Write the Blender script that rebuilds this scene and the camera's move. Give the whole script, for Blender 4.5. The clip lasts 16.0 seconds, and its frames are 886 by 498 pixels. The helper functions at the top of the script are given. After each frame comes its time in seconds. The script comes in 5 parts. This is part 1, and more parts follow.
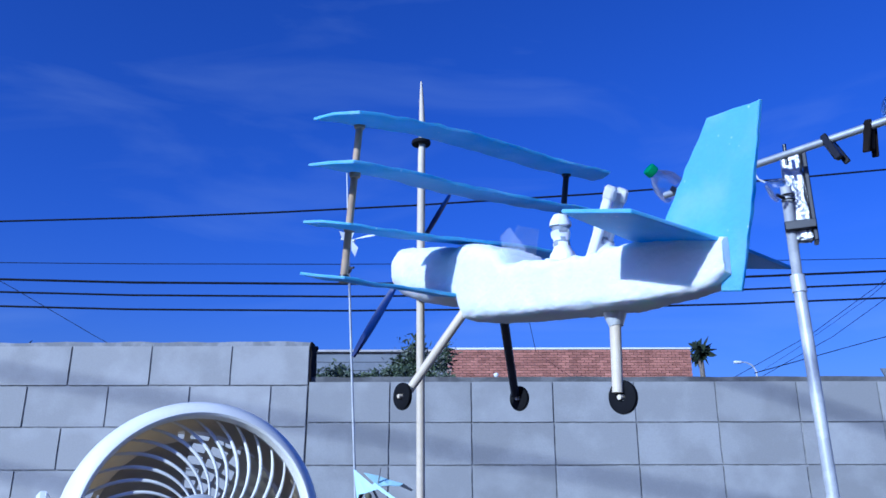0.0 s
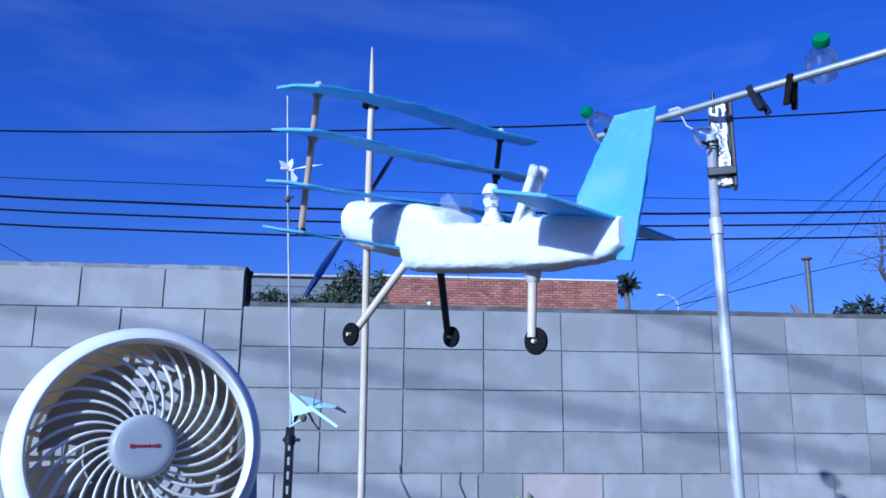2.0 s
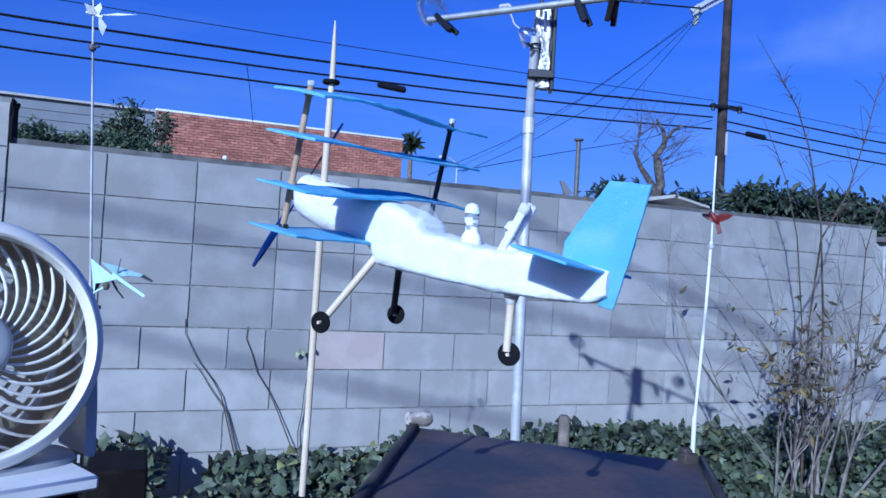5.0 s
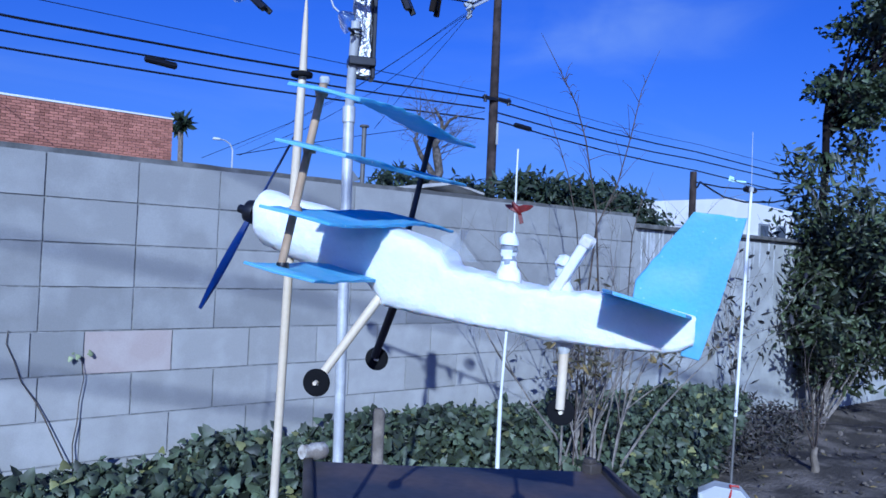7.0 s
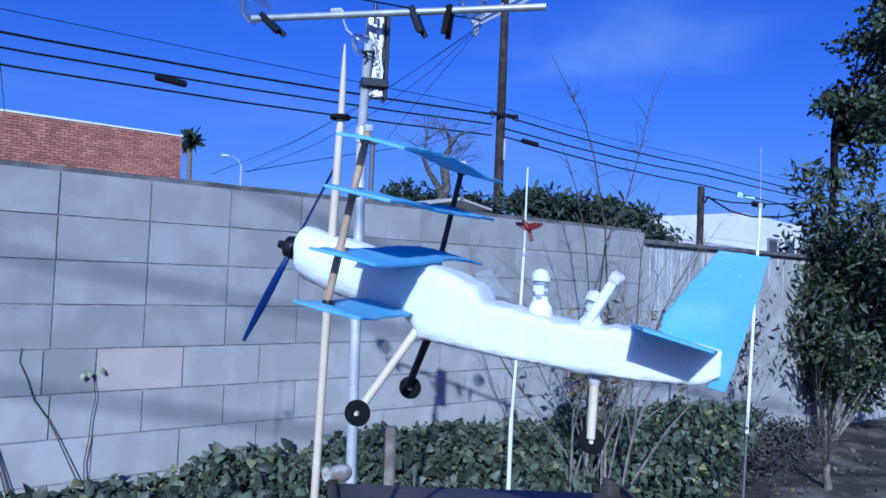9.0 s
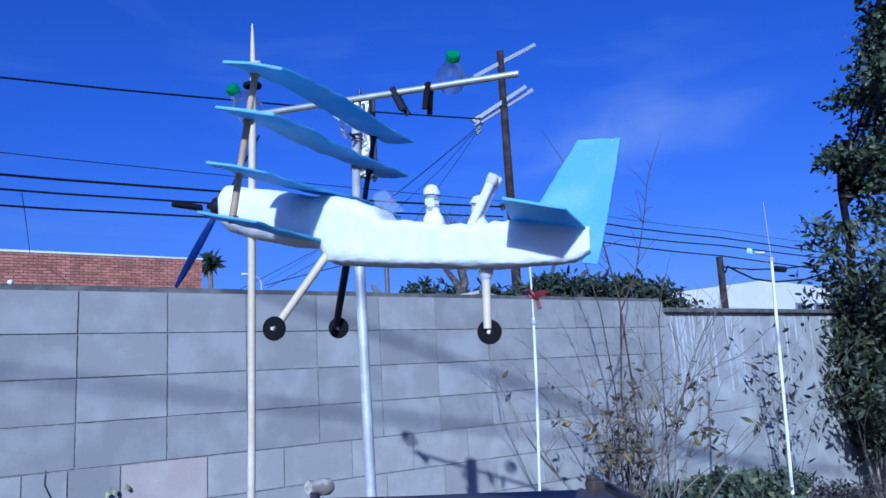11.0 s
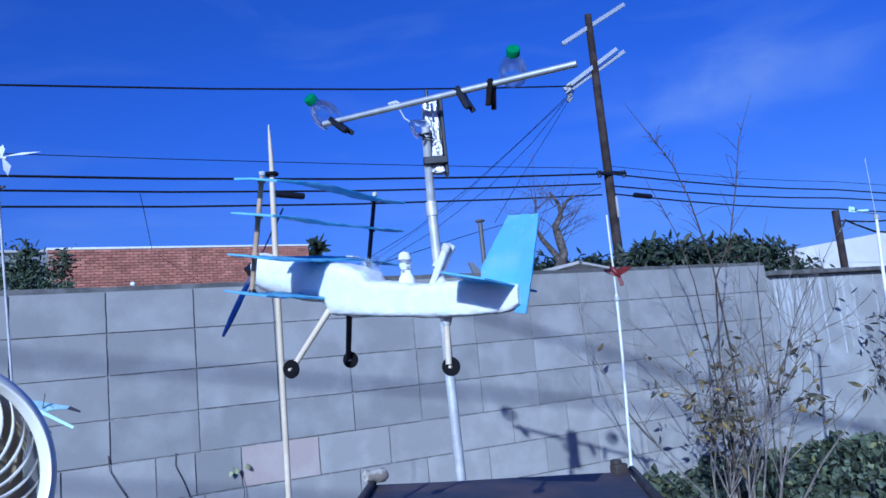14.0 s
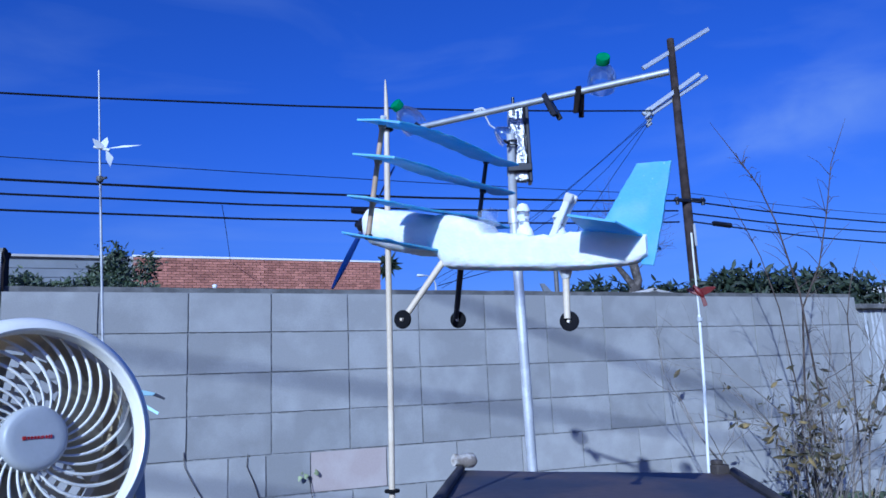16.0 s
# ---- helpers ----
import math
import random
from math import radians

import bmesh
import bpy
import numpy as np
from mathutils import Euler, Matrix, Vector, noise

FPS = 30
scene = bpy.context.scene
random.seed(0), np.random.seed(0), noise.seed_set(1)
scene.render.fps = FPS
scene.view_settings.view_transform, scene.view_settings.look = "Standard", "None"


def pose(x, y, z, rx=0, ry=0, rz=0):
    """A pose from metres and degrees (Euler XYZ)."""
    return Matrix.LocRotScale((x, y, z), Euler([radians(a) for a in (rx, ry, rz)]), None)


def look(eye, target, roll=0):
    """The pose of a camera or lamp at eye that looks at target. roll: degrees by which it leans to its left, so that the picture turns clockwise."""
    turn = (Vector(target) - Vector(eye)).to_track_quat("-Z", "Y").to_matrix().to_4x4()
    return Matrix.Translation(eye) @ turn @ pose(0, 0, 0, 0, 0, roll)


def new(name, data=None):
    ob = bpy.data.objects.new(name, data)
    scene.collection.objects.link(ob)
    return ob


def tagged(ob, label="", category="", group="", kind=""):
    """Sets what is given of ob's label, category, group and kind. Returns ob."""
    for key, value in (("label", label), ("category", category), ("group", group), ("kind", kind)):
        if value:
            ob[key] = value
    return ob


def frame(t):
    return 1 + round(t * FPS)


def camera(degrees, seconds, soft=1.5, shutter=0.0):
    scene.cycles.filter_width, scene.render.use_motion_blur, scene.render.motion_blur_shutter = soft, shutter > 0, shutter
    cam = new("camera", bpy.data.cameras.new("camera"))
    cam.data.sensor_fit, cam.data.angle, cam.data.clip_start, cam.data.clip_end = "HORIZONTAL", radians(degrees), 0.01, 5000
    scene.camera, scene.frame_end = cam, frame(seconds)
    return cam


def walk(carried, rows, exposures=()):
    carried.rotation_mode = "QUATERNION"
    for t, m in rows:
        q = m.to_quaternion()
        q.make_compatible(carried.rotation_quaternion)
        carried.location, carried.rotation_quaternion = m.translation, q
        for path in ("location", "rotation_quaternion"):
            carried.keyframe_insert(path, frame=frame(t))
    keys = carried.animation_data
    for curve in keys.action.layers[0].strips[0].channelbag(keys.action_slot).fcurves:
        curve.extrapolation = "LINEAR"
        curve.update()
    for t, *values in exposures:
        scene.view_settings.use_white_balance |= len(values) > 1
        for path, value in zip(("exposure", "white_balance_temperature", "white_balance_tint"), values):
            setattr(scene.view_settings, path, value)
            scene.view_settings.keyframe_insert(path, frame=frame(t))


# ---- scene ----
cam = camera(60.41, 16.0, soft=1.6)
PATH = [
    (0, (0.6710, -3.8369, 1.3260), (0.6714, -1.9278, 1.9223), -0.09),
    (0.5, (0.6575, -3.8560, 1.3217), (0.6801, -1.9303, 1.8614), 1.42),
    (1, (0.6442, -3.8795, 1.3316), (0.7993, -1.9426, 1.8051), 1.05),
    (1.5, (0.6479, -3.8897, 1.3245), (0.8879, -1.9444, 1.7219), 1.23),
    (2, (0.6662, -3.8849, 1.3268), (0.8364, -1.9354, 1.7398), 0.50),
    (2.5, (0.6901, -3.8986, 1.3368), (0.7285, -1.9401, 1.7404), 2.82),
    (3, (0.6368, -3.9052, 1.3553), (0.7830, -1.9306, 1.6380), 5.03),
    (3.5, (0.6139, -3.9169, 1.3659), (0.9419, -1.9521, 1.5454), 2.69),
    (4, (0.6025, -3.9183, 1.3714), (1.1022, -1.9828, 1.4351), 2.15),
    (6.5, (0.5143, -3.8220, 1.4206), (1.6317, -2.1646, 1.4884), 3.09),
    (7, (0.5035, -3.7898, 1.4115), (1.7468, -2.2236, 1.4437), 2.43),
    (7.5, (0.4917, -3.7802, 1.3990), (1.7372, -2.2155, 1.3771), 2.88),
    (8, (0.4855, -3.7861, 1.4136), (1.7077, -2.2031, 1.4016), 2.59),
    (8.5, (0.4816, -3.7901, 1.4256), (1.7121, -2.2138, 1.4588), 3.00),
    (11, (0.5130, -3.8480, 1.3351), (1.6798, -2.2580, 1.6672), -3.25),
    (11.5, (0.5133, -3.8800, 1.3224), (1.6384, -2.2815, 1.7457), -3.90),
    (12, (0.5049, -3.9291, 1.3475), (1.5566, -2.2616, 1.6843), -5.43),
    (12.5, (0.5049, -3.9442, 1.3295), (1.5141, -2.2436, 1.6288), -5.06),
    (13, (0.5117, -3.9575, 1.3291), (1.5049, -2.2402, 1.5833), -5.70),
    (13.5, (0.5250, -3.9722, 1.3410), (1.4968, -2.2410, 1.5825), -6.31),
    (14, (0.5206, -3.9742, 1.3592), (1.4639, -2.2334, 1.6416), -5.52),
    (14.5, (0.4959, -3.9488, 1.3389), (1.3569, -2.1699, 1.6457), -4.43),
    (15, (0.4768, -3.9432, 1.3370), (1.2742, -2.1419, 1.6827), -1.40),
    (15.5, (0.4772, -3.9407, 1.3287), (1.2847, -2.1637, 1.7649), -0.02),
    (16, (0.5010, -3.9446, 1.3221), (1.2777, -2.1355, 1.6742), -2.48),
]
walk(cam, [(t, look(eye, target, roll)) for t, eye, target, roll in PATH],
     exposures=[(0.0, 0.32, 4600, 5), (4.0, 0.30, 4600, 5), (6.5, 0.21, 4600, 5), (16.0, 0.16, 4600, 5)])

# ---- daylight ----
SUN_WAY = Vector((0.607, 0.678, -0.384)).normalized()
world = bpy.data.worlds.new("sky")
scene.world = world
world.use_nodes = True
wn, wl = world.node_tree.nodes, world.node_tree.links
sky = wn.new("ShaderNodeTexSky")
sky.sky_type = "NISHITA"
sky.sun_disc = False
sky.sun_elevation = math.asin(-SUN_WAY.z)
sky.sun_rotation = math.atan2(-SUN_WAY.x, -SUN_WAY.y)
sky.air_density, sky.dust_density, sky.ozone_density = 1.0, 1.3, 4.0
wn["Background"].inputs["Strength"].default_value = 0.075
# thin high cirrus
wc = wn.new("ShaderNodeTexCoord")
wm = wn.new("ShaderNodeMapping")
wm.inputs["Scale"].default_value = (1.6, 2.6, 7.0)
wno = wn.new("ShaderNodeTexNoise")
wno.inputs["Scale"].default_value, wno.inputs["Detail"].default_value = 1.7, 7.0
wno.inputs["Distortion"].default_value = 0.6
wr = wn.new("ShaderNodeValToRGB")
wr.color_ramp.elements[0].position, wr.color_ramp.elements[1].position = 0.54, 0.85
wr.color_ramp.elements[0].color, wr.color_ramp.elements[1].color = (0, 0, 0, 1), (0.13, 0.13, 0.13, 1)
wx = wn.new("ShaderNodeMix")
wx.data_type = "RGBA"
wx.inputs["B"].default_value = (5.5, 6.2, 7.5, 1)
wl.new(wc.outputs["Generated"], wm.inputs["Vector"])
wl.new(wm.outputs["Vector"], wno.inputs["Vector"])
wl.new(wno.outputs["Fac"], wr.inputs["Fac"])
# two brighter wisps of cirrus, stretched sideways, the lower one broad and faint
wpow = wn.new("ShaderNodeMapRange")
wpow.inputs["From Min"].default_value, wpow.inputs["From Max"].default_value = 0.38, 0.75
wl.new(wno.outputs["Fac"], wpow.inputs["Value"])
veil = wr.outputs["Color"]
for centre, spread, most in (((0.735, 0.605, 0.298), (3.6, 3.6, 15.0), 0.27), ((0.575, 0.785, 0.215), (3.4, 3.4, 9.0), 0.17)):
    wv = wn.new("ShaderNodeVectorMath")
    wv.operation = "SUBTRACT"
    wv.inputs[1].default_value = centre
    wl.new(wc.outputs["Generated"], wv.inputs[0])
    ws = wn.new("ShaderNodeVectorMath")
    ws.operation = "MULTIPLY"
    ws.inputs[1].default_value = spread
    wl.new(wv.outputs[0], ws.inputs[0])
    wlen = wn.new("ShaderNodeVectorMath")
    wlen.operation = "LENGTH"
    wl.new(ws.outputs[0], wlen.inputs[0])
    wfall = wn.new("ShaderNodeMapRange")
    wfall.interpolation_type = "SMOOTHSTEP"
    wfall.inputs["From Min"].default_value, wfall.inputs["From Max"].default_value = 1.0, 0.1
    wfall.inputs["To Max"].default_value = most
    wl.new(wlen.outputs["Value"], wfall.inputs["Value"])
    wmul = wn.new("ShaderNodeMath")
    wmul.operation = "MULTIPLY"
    wl.new(wfall.outputs["Result"], wmul.inputs[0])
    wl.new(wpow.outputs["Result"], wmul.inputs[1])
    wadd = wn.new("ShaderNodeMath")
    wadd.operation = "ADD"
    wl.new(veil, wadd.inputs[0])
    wl.new(wmul.outputs[0], wadd.inputs[1])
    veil = wadd.outputs[0]
wl.new(veil, wx.inputs["Factor"])
tone = wn.new("ShaderNodeMix")
tone.data_type, tone.blend_type = "RGBA", "MULTIPLY"
tone.inputs["Factor"].default_value = 1.0
# deep clear winter blue, paler towards the horizon
wsep = wn.new("ShaderNodeSeparateXYZ")
wl.new(wc.outputs["Generated"], wsep.inputs[0])
wband = wn.new("ShaderNodeMapRange")
wband.interpolation_type = "SMOOTHSTEP"
wband.inputs["From Min"].default_value, wband.inputs["From Max"].default_value = 0.0, 0.36
wl.new(wsep.outputs["Z"], wband.inputs["Value"])
wtint = wn.new("ShaderNodeMix")
wtint.data_type = "RGBA"
wtint.inputs["A"].default_value = (0.68, 0.68, 1.15, 1)
wtint.inputs["B"].default_value = (0.515, 0.605, 1.38, 1)
wl.new(wband.outputs["Result"], wtint.inputs["Factor"])
wl.new(wtint.outputs["Result"], tone.inputs["B"])
wl.new(sky.outputs["Color"], tone.inputs["A"])
wl.new(tone.outputs["Result"], wx.inputs["A"])
wl.new(wx.outputs["Result"], wn["Background"].inputs["Color"])

sun = new("sun", bpy.data.lights.new("sun", "SUN"))
sun.data.energy, sun.data.angle, sun.data.color = 4.05, radians(0.55), (1.0, 0.95, 0.87)
sun.matrix_world = look((0, 0, 30), Vector((0, 0, 30)) + SUN_WAY)


# ---- materials ----
def material(name, base, rough=0.7, metal=0.0, vary=0.15, scale=8.0, fine=90.0, bump=0.25, depth=0.002,
             second=None, patch=(0.45, 0.65), rand=0.0, island=0.0, clear=0.0, transmission=0.0, alpha=1.0, sss=0.0):
    """A two-scale procedural surface in object space."""
    m = bpy.data.materials.new(name)
    m.use_nodes = True
    n, l = m.node_tree.nodes, m.node_tree.links
    b = n["Principled BSDF"]
    b.inputs["Roughness"].default_value, b.inputs["Metallic"].default_value = rough, metal
    b.inputs["Coat Weight"].default_value = clear
    if rough > 0.85:
        b.inputs["Specular IOR Level"].default_value = 0.2  # dusty, dull
    b.inputs["Transmission Weight"].default_value = transmission
    b.inputs["Alpha"].default_value = alpha
    if sss:
        b.inputs["Subsurface Weight"].default_value = sss
        b.inputs["Subsurface Radius"].default_value = (0.5, 0.75, 1.0)
        b.inputs["Subsurface Scale"].default_value = 0.0022 if sss > 0.5 else 0.007
    co = n.new("ShaderNodeTexCoord")
    info = n.new("ShaderNodeObjectInfo")
    off = n.new("ShaderNodeVectorMath")
    off.operation = "MULTIPLY_ADD"
    off.inputs[1].default_value = (1, 1, 1)
    spread = n.new("ShaderNodeVectorMath")
    spread.operation = "SCALE"
    spread.inputs["Scale"].default_value = 37.0
    l.new(info.outputs["Random"], spread.inputs[0])
    l.new(co.outputs["Object"], off.inputs[0])
    l.new(spread.outputs[0], off.inputs[2])
    big, small = n.new("ShaderNodeTexNoise"), n.new("ShaderNodeTexNoise")
    big.inputs["Scale"].default_value, big.inputs["Detail"].default_value = scale, 6
    small.inputs["Scale"].default_value, small.inputs["Detail"].default_value = fine, 4
    l.new(off.outputs[0], big.inputs["Vector"])
    l.new(off.outputs[0], small.inputs["Vector"])
    ramp = n.new("ShaderNodeValToRGB")
    e = ramp.color_ramp.elements
    e[0].position, e[1].position = patch
    sec = second or tuple(c * (1 - 2.2 * vary) for c in base)
    e[0].color, e[1].color = (*sec, 1), (*base, 1)
    l.new(big.outputs["Fac"], ramp.inputs["Fac"])
    hsv = n.new("ShaderNodeHueSaturation")
    l.new(ramp.outputs["Color"], hsv.inputs["Color"])
    rng = n.new("ShaderNodeMapRange")
    rng.inputs["To Min"].default_value, rng.inputs["To Max"].default_value = 1 - vary, 1 + vary
    l.new(small.outputs["Fac"], rng.inputs["Value"])
    value = rng.outputs["Result"]
    for amount, source in ((rand, info.outputs["Random"]), (island, None)):
        if amount:
            if source is None:
                geo = n.new("ShaderNodeNewGeometry")
                source = geo.outputs["Random Per Island"]
            r2 = n.new("ShaderNodeMapRange")
            r2.inputs["To Min"].default_value, r2.inputs["To Max"].default_value = 1 - amount, 1 + amount
            l.new(source, r2.inputs["Value"])
            mul = n.new("ShaderNodeMath")
            mul.operation = "MULTIPLY"
            l.new(value, mul.inputs[0])
            l.new(r2.outputs["Result"], mul.inputs[1])
            value = mul.outputs[0]
    l.new(value, hsv.inputs["Value"])
    l.new(hsv.outputs["Color"], b.inputs["Base Color"])
    if bump:
        bp = n.new("ShaderNodeBump")
        bp.inputs["Strength"].default_value, bp.inputs["Distance"].default_value = bump, depth
        l.new(small.outputs["Fac"], bp.inputs["Height"])
        l.new(bp.outputs["Normal"], b.inputs["Normal"])
    return m


CONCRETE = material("concrete_block", (0.34, 0.335, 0.325), 0.95, vary=0.1, scale=5, fine=160, bump=0.5, depth=0.002, rand=0.09,
                    second=(0.275, 0.27, 0.262))
PALE = material("pale_block", (0.395, 0.384, 0.368), 0.95, vary=0.1, scale=6, fine=150, bump=0.5, depth=0.002, rand=0.07,
                second=(0.335, 0.325, 0.31))
PINK = material("pink_block", (0.46, 0.40, 0.37), 0.95, vary=0.1, scale=6, fine=150, bump=0.5, second=(0.42, 0.35, 0.32))
MORTAR = material("mortar", (0.32, 0.315, 0.31), 0.98, vary=0.15, scale=20, fine=120, bump=0.5)
CAP = material("wall_cap", (0.17, 0.165, 0.16), 0.95, vary=0.2, scale=9, fine=90, bump=0.6)
STUCCO = material("streaked_stucco", (0.43, 0.43, 0.42), 0.95, vary=0.12, scale=4, fine=120, bump=0.5)
SOIL = material("soil", (0.20, 0.170, 0.145), 1.0, vary=0.3, scale=3, fine=40, bump=0.9, depth=0.02)
FOAM_BLUE = material("blue_foam", (0.30, 0.56, 0.83), 0.6, vary=0.06, scale=60, fine=900, bump=0.35, depth=0.0004, sss=0.55,
                     second=(0.205, 0.50, 0.76))
FOAM_WHITE = material("white_foam", (0.80, 0.81, 0.81), 0.8, vary=0.03, scale=80, fine=700, bump=0.5, depth=0.0006, sss=0.45,
                      second=(0.74, 0.76, 0.77))
# white broken bead specks on the blue foam
fn, fl = FOAM_BLUE.node_tree.nodes, FOAM_BLUE.node_tree.links
speck = fn.new("ShaderNodeTexVoronoi")
speck.inputs["Scale"].default_value = 330.0
gate = fn.new("ShaderNodeTexNoise")
gate.inputs["Scale"].default_value, gate.inputs["Detail"].default_value = 45.0, 3.0
gap = fn.new("ShaderNodeMath")
gap.operation = "MULTIPLY"
near_ = fn.new("ShaderNodeMapRange")
near_.inputs["From Min"].default_value, near_.inputs["From Max"].default_value = 0.15, 0.06
some = fn.new("ShaderNodeMapRange")
some.inputs["From Min"].default_value, some.inputs["From Max"].default_value = 0.47, 0.55
fmix = fn.new("ShaderNodeMix")
fmix.data_type = "RGBA"
fmix.inputs["B"].default_value = (0.62, 0.78, 0.90, 1)
fco = fn.new("ShaderNodeTexCoord")
fl.new(fco.outputs["Object"], speck.inputs["Vector"])
fl.new(fco.outputs["Object"], gate.inputs["Vector"])
fl.new(speck.outputs["Distance"], near_.inputs["Value"])
fl.new(gate.outputs["Fac"], some.inputs["Value"])
fl.new(near_.outputs["Result"], gap.inputs[0])
fl.new(some.outputs["Result"], gap.inputs[1])
fl.new(gap.outputs[0], fmix.inputs["Factor"])
fb = fn["Principled BSDF"]
fl.new(fb.inputs["Base Color"].links[0].from_socket, fmix.inputs["A"])
fl.new(fmix.outputs["Result"], fb.inputs["Base Color"])
# thin foam glows a deeper blue where the sun shines through it
glow = fn.new("ShaderNodeBsdfTranslucent")
glow.inputs["Color"].default_value = (0.13, 0.53, 0.82, 1)
both = fn.new("ShaderNodeMixShader")
both.inputs["Fac"].default_value = 0.24
fl.new(fb.outputs["BSDF"], both.inputs[1])
fl.new(glow.outputs["BSDF"], both.inputs[2])
fl.new(both.outputs["Shader"], fn["Material Output"].inputs["Surface"])
TAPE_GREY = material("grey_marking", (0.3, 0.32, 0.36), 0.6, vary=0.1, scale=300, fine=900, bump=0.1)
BAMBOO = material("bamboo", (0.70, 0.61, 0.46), 0.55, vary=0.12, scale=40, fine=500, bump=0.2, depth=0.0003, second=(0.60, 0.50, 0.36))
STICK = material("raw_wood_stick", (0.52, 0.36, 0.22), 0.6, vary=0.15, scale=60, fine=600, bump=0.2, depth=0.0003)
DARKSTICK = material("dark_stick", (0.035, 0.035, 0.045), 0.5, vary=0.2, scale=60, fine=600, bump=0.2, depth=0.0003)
BLACK = material("black_plastic", (0.012, 0.012, 0.016), 0.35, vary=0.15, scale=80, fine=500, bump=0.1, depth=0.0003)
RUBBER = material("black_rubber", (0.006, 0.006, 0.008), 0.86, vary=0.2, scale=80, fine=400, bump=0.2, depth=0.0003)
NAVY = material("navy_plastic", (0.006, 0.024, 0.15), 0.35, vary=0.1, scale=80, fine=500, bump=0.1, depth=0.0003)
GLUE = material("hot_glue", (0.75, 0.76, 0.76), 0.25, vary=0.05, scale=200, fine=800, bump=0.2, depth=0.0003, transmission=0.3)
CLEAR = material("clear_film", (0.9, 0.95, 1.0), 0.08, vary=0.02, scale=100, fine=500, bump=0.05, depth=0.0003, transmission=0.5, alpha=0.13)
BOTTLE = material("bottle_plastic", (0.85, 0.95, 0.98), 0.06, vary=0.03, scale=40, fine=300, bump=0.1, depth=0.001, transmission=1.0, alpha=0.4)
GREEN = material("green_cap", (0.0, 0.22, 0.07), 0.35, vary=0.08, scale=60, fine=600, bump=0.1, depth=0.0003)
STEEL = material("galvanised_steel", (0.62, 0.62, 0.62), 0.45, metal=0.25, vary=0.1, scale=25, fine=200, bump=0.1, depth=0.0004)
ALUMINIUM = material("dull_aluminium", (0.66, 0.67, 0.66), 0.45, metal=0.7, vary=0.08, scale=30, fine=250, bump=0.1, depth=0.0004)
FOIL = material("crumpled_foil", (0.58, 0.58, 0.60), 0.45, metal=1.0, vary=0.1, scale=40, fine=120, bump=1.0, depth=0.004)
FAN_WHITE = material("cream_white_plastic", (0.84, 0.81, 0.73), 0.35, vary=0.04, scale=20, fine=300, bump=0.05, depth=0.0003)
OLIVE = material("olive_beige_plastic", (0.46, 0.42, 0.33), 0.5, vary=0.06, scale=20, fine=300, bump=0.05, depth=0.0003)
WHITE_PLASTIC = material("white_plastic", (0.74, 0.75, 0.74), 0.4, vary=0.03, scale=20, fine=300, bump=0.05, depth=0.0003)
GREYISH_WHITE = material("greyish_white_plastic", (0.52, 0.53, 0.54), 0.55, vary=0.08, scale=12, fine=200, bump=0.1, depth=0.0005)
GREY_PLASTIC = material("grey_plastic", (0.42, 0.43, 0.44), 0.42, vary=0.05, scale=20, fine=300, bump=0.05, depth=0.0003)
LENS_GREY = material("dark_grey_plastic", (0.13, 0.125, 0.12), 0.5, vary=0.1, scale=20, fine=300, bump=0.05, depth=0.0003)
INNER = material("beige_plastic", (0.62, 0.56, 0.44), 0.5, vary=0.06, scale=20, fine=300, bump=0.05, depth=0.0003)
SHELL = material("thin_cream_plastic", (0.84, 0.80, 0.70), 0.4, vary=0.04, scale=20, fine=300, bump=0.05, depth=0.0003)
for thin, share, hue in ((INNER, 0.5, (0.80, 0.70, 0.52, 1)), (OLIVE, 0.3, (0.66, 0.58, 0.42, 1)), (SHELL, 0.65, (0.94, 0.84, 0.66, 1))):
    # thin moulded plastic lets daylight through
    tn, tl = thin.node_tree.nodes, thin.node_tree.links
    lit = tn.new("ShaderNodeBsdfTranslucent")
    lit.inputs["Color"].default_value = hue
    both = tn.new("ShaderNodeMixShader")
    both.inputs[0].default_value = share
    tl.new(tn["Principled BSDF"].outputs[0], both.inputs[1])
    tl.new(lit.outputs[0], both.inputs[2])
    tl.new(both.outputs[0], tn["Material Output"].inputs[0])
RED = material("red_paint", (0.4, 0.02, 0.016), 0.5, vary=0.1, scale=60, fine=500, bump=0.1, depth=0.0003)
WHITE_PAINT = material("white_paint", (0.82, 0.82, 0.80), 0.5, vary=0.06, scale=15, fine=200, bump=0.1, depth=0.0005)
MINT = material("mint_plastic", (0.55, 0.80, 0.80), 0.45, vary=0.05, scale=60, fine=500, bump=0.1, depth=0.0003)
RUST = material("weathered_dark_sheet", (0.046, 0.044, 0.05), 0.6, metal=0.0, vary=0.4, scale=13, fine=130, bump=0.3, depth=0.0008,
                second=(0.098, 0.070, 0.056), patch=(0.40, 0.60))
WORNBAR = material("worn_brown_bar", (0.085, 0.068, 0.058), 0.8, vary=0.25, scale=20, fine=160, bump=0.4, depth=0.001)
DIRTY_TAPE = material("dirty_tape", (0.52, 0.48, 0.42), 0.8, vary=0.25, scale=120, fine=600, bump=0.5, depth=0.0006, second=(0.25, 0.21, 0.17))
DARKWOOD = material("dark_brown_wood", (0.013, 0.009, 0.008), 0.92, vary=0.25, scale=15, fine=160, bump=0.4, depth=0.001)
GREYWOOD = material("grey_weathered_wood", (0.25, 0.21, 0.17), 0.9, vary=0.2, scale=15, fine=120, bump=0.5, depth=0.002)
